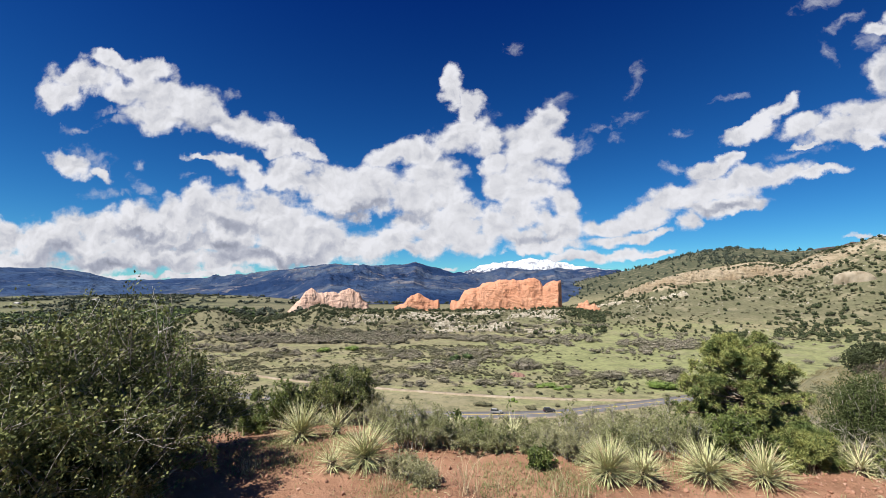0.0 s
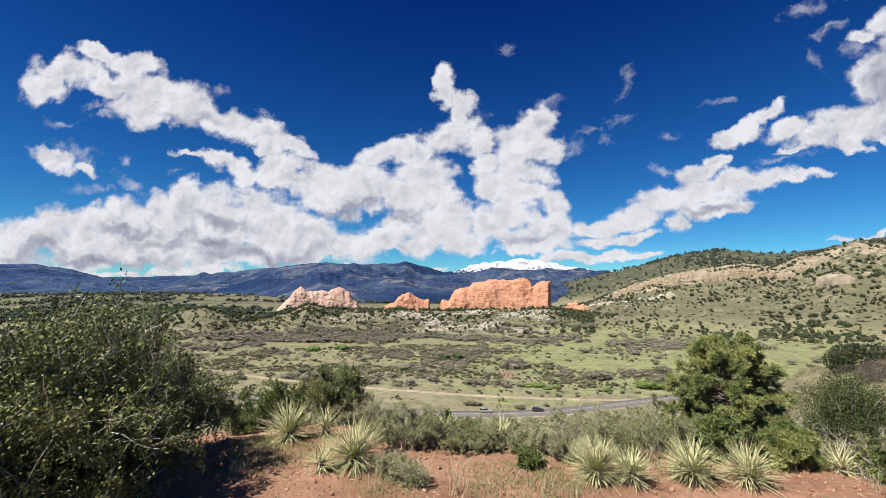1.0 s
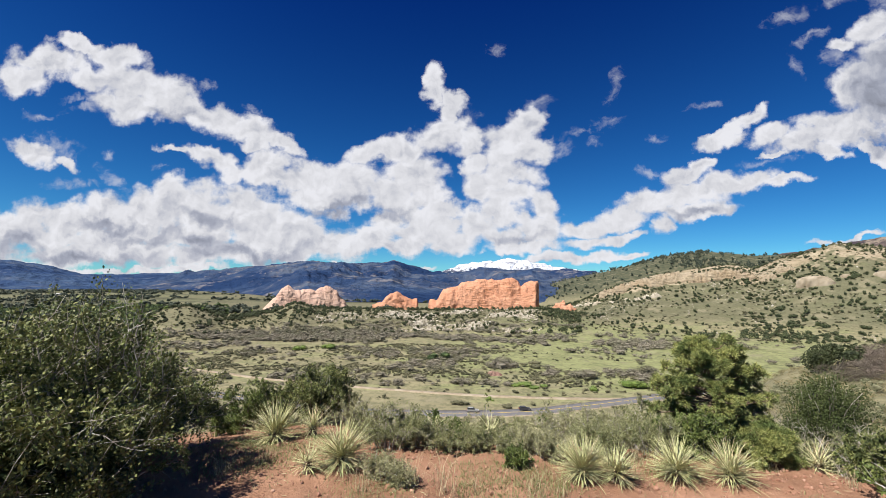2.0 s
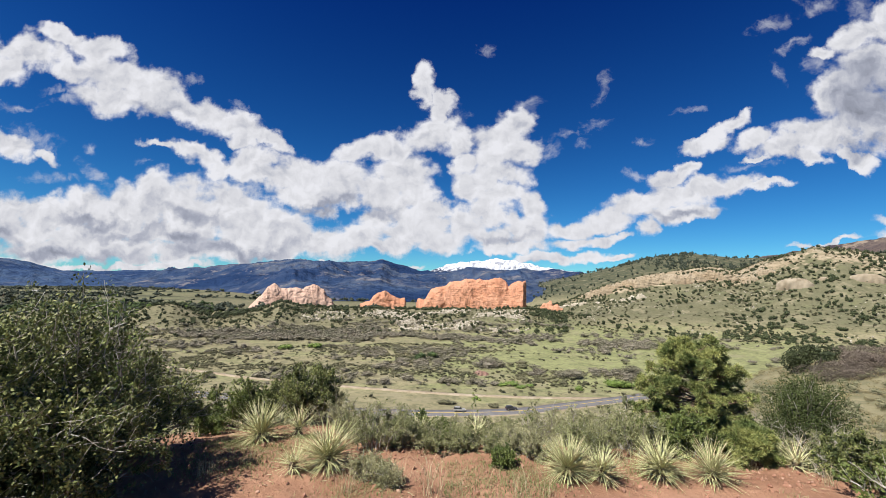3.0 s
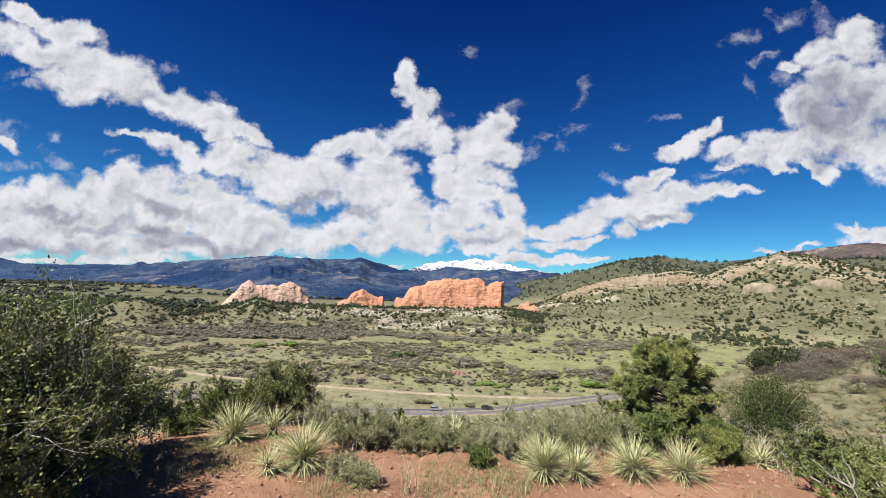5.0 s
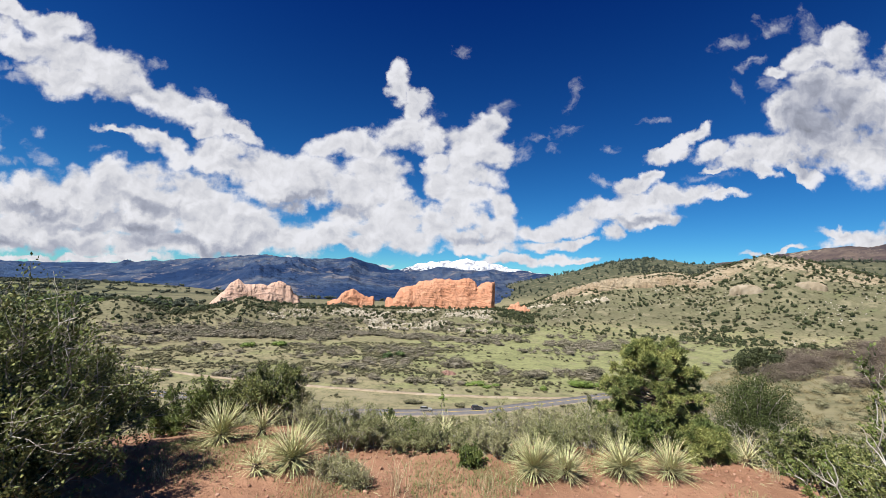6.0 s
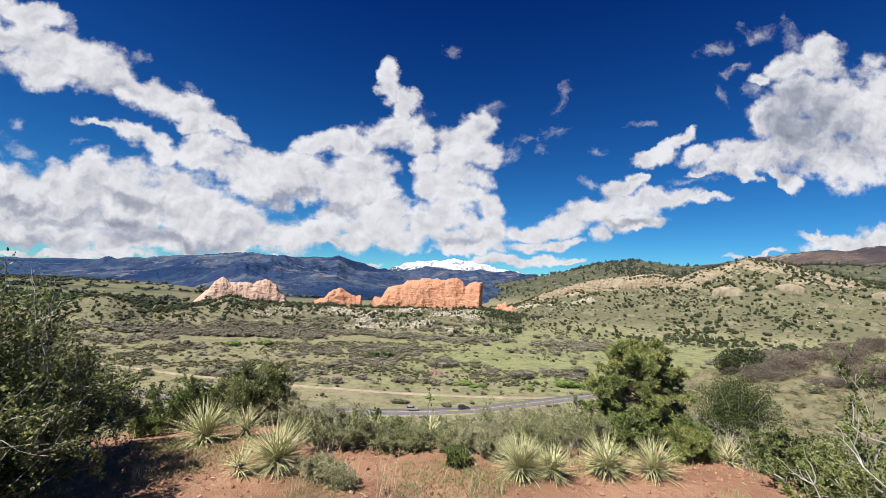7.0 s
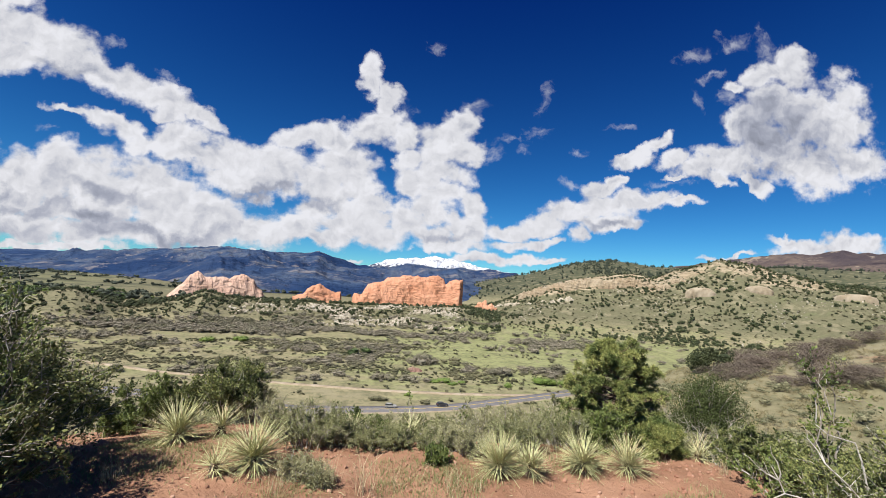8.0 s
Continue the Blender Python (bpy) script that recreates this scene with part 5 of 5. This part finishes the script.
def pinyon(az, r, tall, wide, seed, whorls=190):
    """A young pinyon pine: trunk, whorls of limbs turned up at their ends, tufts of needles on every twig."""
    rng = np.random.default_rng(seed)
    x, y = bearing(az, r)
    ob = thing("pinyon_pine", "small dense green pinyon pine on the hilltop edge", "pine tree", x, y, turn=-az)
    trunk, twiglets, tufts = Soup(), Soup(), Soup()
    tube(trunk, bent_line(np.array([0, 0, -0.15]), np.array([0.03, 0, tall * 0.93]), rng, 0.02, 10), 0.032 * tall, 0.005, 8)
    spots, ways = [], []
    for k in range(whorls):
        q = rng.uniform(0.0, 1.0) ** 1.1
        z = tall * (0.06 + 0.86 * q)
        reach = wide / 2 * (1.02 - 0.74 * q ** 1.9) * rng.uniform(0.55, 1.10) * (0.85 + 0.15 * min(1, q / 0.2))
        a = rng.uniform(0, 2 * math.pi)
        out = np.array([math.cos(a), math.sin(a), 0])
        base = np.array([0.02, 0, z])
        tip = base + out * reach + [0, 0, reach * (rng.uniform(-0.15, 0.20) + 0.30 * q) + 0.03]
        path = bent_line(base, tip, rng, 0.02, 7, -0.05 * reach)
        limb = Soup()
        tube(limb, path, 0.009 * (1.2 - q * 0.6), 0.003, 5)
        limb.object("limb", PINE_BARK, ob)
        for _ in range(19):
            s = 1 - 0.42 * rng.uniform() ** 1.6
            i = min(5, int(s * 6))
            p = path[i] + (path[i + 1] - path[i]) * (s * 6 - i)
            way = unit(out * 0.5 + rng.normal(size=3) * 0.55 + [0, 0, 0.75])
            l = rng.uniform(0.03, 0.075)
            tube(twiglets, np.stack([p, p + way * l * 0.5, p + way * l]), 0.004, 0.003, 3)
            spots.append(p + way * l)
            ways.append(way)
    spots, ways = np.array(spots), np.array(ways)
    for p, w in zip(spots, ways):
        n = 44
        d = unit(w * 0.55 + unit(rng.normal(size=(n, 3))) * 0.85)
        leaves(tufts, np.repeat(p[None], n, 0) + rng.normal(size=(n, 3)) * 0.008, d, rng, 0.043, 0.0062, 0.02)
    trunk.object("trunk", PINE_BARK, ob)
    tagged(twiglets.object("twig_tangle", PINE_BARK, ob), kind="stuff")
    tagged(tufts.object("needle_foliage", NEEDLE, ob, False), kind="stuff")
    return ob


def juniper_tree(label, az, r, tall, wide, seed, sprays=9000):
    """A dense round-topped juniper with grey dead twigs about its foot."""
    rng = np.random.default_rng(seed)
    x, y = bearing(az, r)
    ob = thing("juniper", label, "juniper tree", x, y, turn=-az)
    green = Soup()
    for k in range(90):
        a = rng.uniform(0, 2 * math.pi)
        q = rng.uniform(0.1, 1.0)
        reach = wide / 2 * math.sqrt(max(0.05, 1 - q ** 2.2)) * rng.uniform(0.7, 1.05)
        tip = np.array([math.cos(a) * reach, math.sin(a) * reach, tall * (0.06 + 0.92 * q)])
        path = bent_line(np.array([0, 0, tall * 0.25 * q - 0.1]), tip, rng, 0.03, 7)
        wood = Soup()
        tube(wood, path, 0.014, 0.003, 5)
        wood.object("branch", TWIG, ob)
        n = sprays // 90
        s = rng.uniform(0.45, 1.05, (n, 1))
        at = path[0] + (path[-1] - path[0]) * s + rng.normal(size=(n, 3)) * 0.06
        at[:, 2] = np.maximum(at[:, 2], 0.03)
        leaves(green, at, unit(tip) * 0.5 + rng.normal(size=(n, 3)) * 0.9 + [0, 0, 0.3], rng, 0.03, 0.013, 0.08)
    tagged(green.object("foliage", SPRAY, ob, False), kind="stuff")
    return ob


# the big scrub oaks beside the viewpoint
OAK_SMALL = dict(leaf=(0.034, 0.020), stem_r=0.011, wiggle=0.045, sprig=0.20)
oak = shrub("scrub_oak", "large dark green scrub oak with grey branches", -43.0, 4.4, 2.5, 2.2, 1.50, OAK_LEAF, 501, 105, 19, 56, z=0.0, **dict(OAK_SMALL, leaf=(0.030, 0.018)))
rng_dead = np.random.default_rng(77)
for a, b in (((0.2, -0.3, 0.3), (-0.25, -0.85, 1.0)), ((0.5, -0.4, 0.25), (0.9, -0.7, 0.75)), ((0.3, -0.5, 0.2), (0.75, -0.95, 0.6)), ((-0.3, -0.4, 0.4), (-0.7, -0.8, 0.85)), ((0.0, -0.5, 0.35), (0.35, -0.95, 0.45))):
    dead_limb(oak, rng_dead, a, b, 0.010)
shrub("scrub_oak", "dense scrub oak leaning over the red dirt", -34.0, 5.2, 1.7, 1.7, 1.02, OAK_LEAF, 502, 70, 17, 54, **dict(OAK_SMALL, leaf=(0.028, 0.017)))
shrub("scrub_oak", "dense scrub oak leaning over the red dirt", -38.5, 3.75, 1.4, 1.3, 0.85, OAK_LEAF, 503, 60, 17, 54, **dict(OAK_SMALL, leaf=(0.028, 0.017)))
shrub("scrub_oak", "tall scrub oak with sparse new leaves", -55.0, 4.2, 2.0, 2.0, 1.45, OAK_FRESH, 504, 30, 10, 30, bare=0.4, **OAK_SMALL)
oak_right = shrub("scrub_oak", "green scrub oak with bleached dead limbs", 62.0, 3.9, 1.5, 1.4, 0.84, OAK_LEAF, 505, 70, 16, 46, z=0.0, **dict(OAK_SMALL, leaf=(0.026, 0.015)))
for a, b in (((0.0, -0.2, 0.1), (-0.55, -0.35, 0.72)), ((-0.1, -0.3, 0.15), (-0.75, -0.3, 0.55)), ((0.1, -0.4, 0.2), (0.15, -0.5, 0.85)), ((0.2, -0.5, 0.2), (0.5, -0.4, 0.9)), ((-0.2, 0.1, 0.2), (-0.65, 0.0, 0.86))):
    dead_limb(oak_right, rng_dead, a, b, 0.010)
shrub("scrub_oak", "low scrub oak spreading over the dirt", 52.5, 4.7, 1.0, 0.8, 0.36, OAK_FRESH, 506, 24, 9, 30, **OAK_SMALL)
shrub("oak_sapling", "single upright oak sprig with fresh leaves", 54.0, 4.7, 0.34, 0.34, 1.22, OAK_FRESH, 507, 5, 7, 26, low=0.75, spread=0.3, leaf=(0.032, 0.02), stem_r=0.009, bare=0.0)

shrub("oak_sapling", "thin single stem with a tuft of leaves", 8.3, 4.75, 0.07, 0.07, 0.47, OAK_FRESH, 508, 2, 6, 16, low=0.85, spread=0.4, leaf=(0.02, 0.012), stem_r=0.004, bare=0.3, sprig=0.07)
shrub("oak_sapling", "thin single stem with a tuft of leaves", 15.4, 4.6, 0.10, 0.10, 0.42, OAK_FRESH, 509, 2, 6, 14, low=0.85, spread=0.4, leaf=(0.02, 0.012), stem_r=0.004, bare=0.3, sprig=0.07)

# Added out of view, only to shade the lower part of the left thicket.
shrub("scrub_oak", "unseen tall scrub oak added beside the viewpoint for shade", -68.0, 3.5, 2.0, 1.5, 2.15, OAK_LEAF, 510, 64, 14, 40, z=0.0, **OAK_SMALL)
shrub("scrub_oak", "upright scrub oak branch above the thicket", -34.6, 4.15, 0.42, 0.4, 1.46, OAK_FRESH, 511, 5, 8, 22, low=0.7, spread=0.5, bare=0.2, **OAK_SMALL)

# the low shrubs along the edge of the hilltop
EDGE = "low shrubs along the hilltop edge"
for k, (az, r, wide, deep, tall, mat, stems) in enumerate([
        (-12.6, 6.0, 0.78, 0.9, 0.82, OAK_LEAF, 56), (-21.6, 6.7, 1.3, 0.9, 0.60, OAK_FRESH, 40), (-16.8, 6.6, 0.95, 0.8, 0.62, OAK_LEAF, 40), (-24.5, 6.4, 0.8, 0.7, 0.38, OAK_FRESH, 18),
        (-4.0, 4.45, 0.75, 0.6, 0.42, MAHOGANY_LEAF, 34), (-7.2, 4.9, 0.7, 0.6, 0.46, GREY_LEAF, 24), (-0.2, 4.5, 0.65, 0.5, 0.22, GREY_LEAF, 24), (4.2, 4.4, 0.7, 0.45, 0.19, MAHOGANY_LEAF, 30),
        (9.4, 4.4, 0.72, 0.45, 0.18, MAHOGANY_LEAF, 30), (13.4, 4.4, 0.6, 0.4, 0.18, GREY_LEAF, 24), (12.2, 3.98, 0.20, 0.16, 0.11, OAK_FRESH, 12), (17.5, 4.9, 0.8, 0.6, 0.33, GREY_LEAF, 28),
        (22.6, 5.0, 0.85, 0.6, 0.48, GREY_LEAF, 28), (26.4, 5.3, 0.8, 0.7, 0.62, MAHOGANY_LEAF, 26), (29.5, 5.1, 0.6, 0.5, 0.30, OAK_FRESH, 20), (20.0, 5.6, 0.9, 0.8, 0.80, MAHOGANY_LEAF, 24),
        (-5.0, 3.75, 0.34, 0.3, 0.17, GREY_LEAF, 18), (-2.4, 3.6, 0.26, 0.24, 0.13, GREY_LEAF, 14), (38.6, 5.3, 0.6, 0.5, 0.36, OAK_LEAF, 18), (41.0, 6.0, 0.8, 0.7, 0.36, MAHOGANY_LEAF, 22),
        (48.0, 6.2, 0.9, 0.7, 0.50, MAHOGANY_LEAF, 30), (49.2, 5.3, 0.8, 0.7, 0.42, OAK_LEAF, 44), (55.0, 4.7, 0.8, 0.7, 0.42, OAK_LEAF, 40), (45.6, 7.4, 0.9, 0.9, 0.62, GREY_LEAF, 20), (54.5, 6.8, 1.0, 0.9, 0.62, OAK_LEAF, 34),
        (-10.2, 5.8, 0.7, 0.6, 0.46, GREY_LEAF, 22), (2.0, 4.75, 0.7, 0.5, 0.20, OAK_FRESH, 24), (7.0, 4.75, 0.75, 0.5, 0.20, GREY_LEAF, 24), (11.8, 4.8, 0.75, 0.5, 0.20, MAHOGANY_LEAF, 24), (33.0, 6.6, 0.8, 0.7, 0.5, OAK_FRESH, 20),
        (23.4, 4.4, 0.8, 0.5, 0.30, MAHOGANY_LEAF, 28), (28.4, 4.7, 0.7, 0.5, 0.36, MAHOGANY_LEAF, 26), (33.2, 4.85, 0.7, 0.5, 0.40, OAK_FRESH, 26), (16.0, 4.25, 0.6, 0.4, 0.22, GREY_LEAF, 24)]):
    kind = {"scrub_oak_leaves": "dark green low oak shrub", "young_oak_leaves": "fresh green low oak shrub", "mahogany_leaves": "olive green mountain mahogany shrub", "grey_sage_leaves": "grey-green twiggy sage shrub"}[mat.name]
    shrub("low_shrub", kind + " on the hilltop edge", az, r, wide, deep, tall, mat, 520 + k, stems, 13, 48, leaf=(0.017, 0.0095) if mat in (GREY_LEAF, MAHOGANY_LEAF) else (0.027, 0.015),
          stem_r=0.006, low=0.3, spread=1.8, wiggle=0.02, bare=0.34 if mat is GREY_LEAF else 0.18, sprig=0.14, group=EDGE)
for k, (az, r, wide, tall) in enumerate([(38.6, 6.2, 0.8, 0.62), (42.2, 6.6, 0.9, 0.6), (24.4, 5.9, 0.8, 0.55), (-1.8, 4.9, 0.3, 0.36), (46.5, 5.9, 0.8, 0.55), (19.0, 5.6, 0.5, 0.38)]):
    shrub("dead_shrub", "leafless grey twiggy dead shrub on the slope edge", az, r, wide, wide, tall, GREY_LEAF, 560 + k, 14, 16, 0, bare=1.0, stem_r=0.007, low=0.4, spread=1.2, wiggle=0.03, sprig=0.22, twig_mat=TWIG, group="dead shrubs")

pinyon(34.4, 5.5, 1.17, 1.18, 601, 165)
pinyon(39.4, 5.15, 0.24, 0.46, 603, 60)
juniper_tree("dark dense juniper with grey dead twigs at its foot", 44.6, 7.0, 1.12, 1.08, 602, 40000)

yucca("large spiky green yucca with dry leaves at its foot", -10.3, 3.98, 0.40, 500, 701, dry=0.3)
yucca("upright spiky green yucca beside low shrubs", -18.3, 4.95, 0.42, 360, 702, upright=0.35, dry=0.15)
yucca("small upright green yucca beside a larger one", -13.9, 5.05, 0.32, 140, 703, upright=0.35, dry=0.1)
yucca("yellow-green bushy yucca on the red dirt", 20.5, 3.85, 0.31, 520, 704, upright=0.3, dry=0.12)
yucca("small yellow-green yucca on the red dirt", 24.5, 3.9, 0.26, 280, 705, upright=0.2, dry=0.12)
yucca("spreading grey-green yucca on the red dirt", 31.0, 4.22, 0.33, 400, 706, dry=0.15)
yucca("spreading grey-green yucca on the red dirt", 36.2, 4.38, 0.33, 280, 707, upright=0.3, dry=0.08)
yucca("small dark green yucca tuft in shade", -14.4, 3.95, 0.22, 100, 708)
yucca("small yucca among low shrubs", 8.9, 4.6, 0.26, 100, 709)
yucca("small yucca among grey twigs", 43.6, 5.35, 0.32, 120, 710)
yucca("dry pale yucca behind low shrubs", 50.6, 5.95, 0.43, 140, 711, dry=0.5)
yucca("small yucca among low shrubs", 1.2, 4.55, 0.28, 100, 712)

# ---- loose cover of the hilltop ----
STRAW = leafy("dry_grass_straw", (0.36, 0.30, 0.18), (0.46, 0.40, 0.26), (0.28, 0.235, 0.135), 6.0, 0.8, 0.2, 0.2)
GRASS = leafy("short_green_grass", (0.130, 0.160, 0.055), (0.210, 0.220, 0.095), (0.30, 0.27, 0.14), 5.0, 0.7, 0.25, 0.2)


def blades(soup, at, rng, length, width, lean):
    """Thin grass blades, each a bent strip of two quads."""
    n = len(at)
    a = rng.uniform(0, 2 * np.pi, n)
    out = np.stack([np.cos(a), np.sin(a), np.zeros(n)], -1)
    side = np.stack([-np.sin(a), np.cos(a), np.zeros(n)], -1) * width / 2
    l = (length * rng.uniform(0.5, 1.2, n))[:, None]
    k = (lean * rng.uniform(0.2, 1.3, n))[:, None]
    mid = at + out * l * k * 0.35 + np.array([0, 0, 1]) * l * 0.55
    tip = at + out * l * k + np.array([0, 0, 1]) * l * (1 - 0.3 * k)
    v = np.stack([at - side, at + side, mid + side * 0.8, mid - side * 0.8, tip + side * 0.15, tip - side * 0.15], 1)
    i = np.arange(n)[:, None] * 6
    soup.add(v.reshape(-1, 3), np.concatenate([i + [0, 1, 2, 3], i + [3, 2, 4, 5]]))


def on_land(p, lift=0.0):
    return np.concatenate([p, (land(p[:, 0], p[:, 1])[0] + lift)[:, None]], -1)


def hilltop_cover():
    rng = np.random.default_rng(31)
    # short grass in patches on the red dirt
    p = strew(rng, 9000, (-50, 62), (3.0, 6.6), lambda x, y, a, r: ease(fractal(x / 0.5, y / 0.5, 4, 91), 0.20, 0.42))
    s = Soup()
    blades(s, on_land(p), rng, 0.045, 0.004, 0.8)
    tagged(s.object("short_grass", GRASS, smooth=False), "sparse short grass on the red dirt", "grass", kind="stuff")
    for az, r, wide, n in [(-20.5, 4.9, 0.22, 700), (-23.5, 4.4, 0.16, 420), (-16.0, 4.4, 0.20, 520), (7.5, 3.85, 0.15, 320), (15.5, 3.75, 0.16, 340), (-6.5, 3.5, 0.14, 320), (28.0, 4.35, 0.16, 320), (-18.5, 5.3, 0.2, 500)]:
        x, y = bearing(az, r)
        n = 3 * n
        q = np.array([x, y]) + rng.normal(size=(n, 2)) * wide * 1.2
        s = Soup()
        blades(s, on_land(q), rng, 0.034, 0.004, 0.9)
        tagged(s.object("grass_patch", GRASS, smooth=False), "patch of short green grass on the dirt", "grass", "grass patches", kind="stuff")
    # grass on the slope just past the edge
    p = strew(rng, 26000, (-50, 64), (5.8, 24), lambda x, y, a, r: 0.2 + 0.8 * ease(fractal(x / 1.5, y / 1.5, 3, 93), -0.1, 0.3))
    s = Soup()
    blades(s, on_land(p), rng, 0.20, 0.010, 0.6)
    tagged(s.object("slope_grass", STRAW, smooth=False), "dry tan grass on the slope below the edge", "grass", kind="stuff")
    # tufts of dry stalks close by
    for k, (az, r, n, tall) in enumerate([(3.0, 3.42, 34, 0.26), (-1.0, 3.6, 26, 0.22), (14.6, 3.45, 20, 0.16), (7.0, 3.5, 18, 0.14), (18.0, 3.5, 14, 0.12), (-24.0, 4.2, 40, 0.14), (-19.5, 4.3, 40, 0.12),
                                           (-12.0, 4.25, 40, 0.14), (27.0, 4.3, 30, 0.14), (40.0, 5.0, 40, 0.16), (46.0, 5.0, 40, 0.14), (-8.0, 3.5, 30, 0.18), (11.0, 3.75, 16, 0.10)]):
        x, y = bearing(az, r)
        ob = thing("dry_grass_tuft", "dry straw-coloured grass tuft on red dirt", "grass", x, y, group="dry grass tufts")
        s = Soup()
        blades(s, rng.normal(size=(n, 3)) * [0.035, 0.035, 0], rng, tall * 1.25, 0.0032, 0.75)
        tagged(s.object("grass_clump", STRAW, ob, False), kind="stuff")
    # stones and clods
    p = strew(rng, 6500, (-48, 62), (2.6, 6.2), lambda x, y, a, r: 0.25 + ease(fractal(x / 0.7, y / 0.7, 3, 95), 0.0, 0.4))
    rock_field("red_pebbles", "small red pebbles and clods on the dirt", p, 0.007 + 0.034 * rng.uniform(size=len(p)) ** 3.5, CLOD, 93)
    # fallen dry leaves and twigs
    p = strew(rng, 700, (-46, 60), (3.0, 6.0), None)
    s = Soup()
    d = rng.normal(size=(len(p), 3)) * [1, 1, 0.12]
    leaves(s, on_land(p, 0.012), d, rng, 0.07, 0.007, 0.03)
    tagged(s.object("dry_litter", STRAW, smooth=False), "fallen dry blades and twigs on the dirt", "litter", kind="stuff")


CLOD = surface("red_clods", two_tone((0.290, 0.160, 0.108), (0.205, 0.10, 0.065), 9.0, (0.36, 0.23, 0.165), 14.0, 0.5, 0.01), 0.95, 0.1)
hilltop_cover()
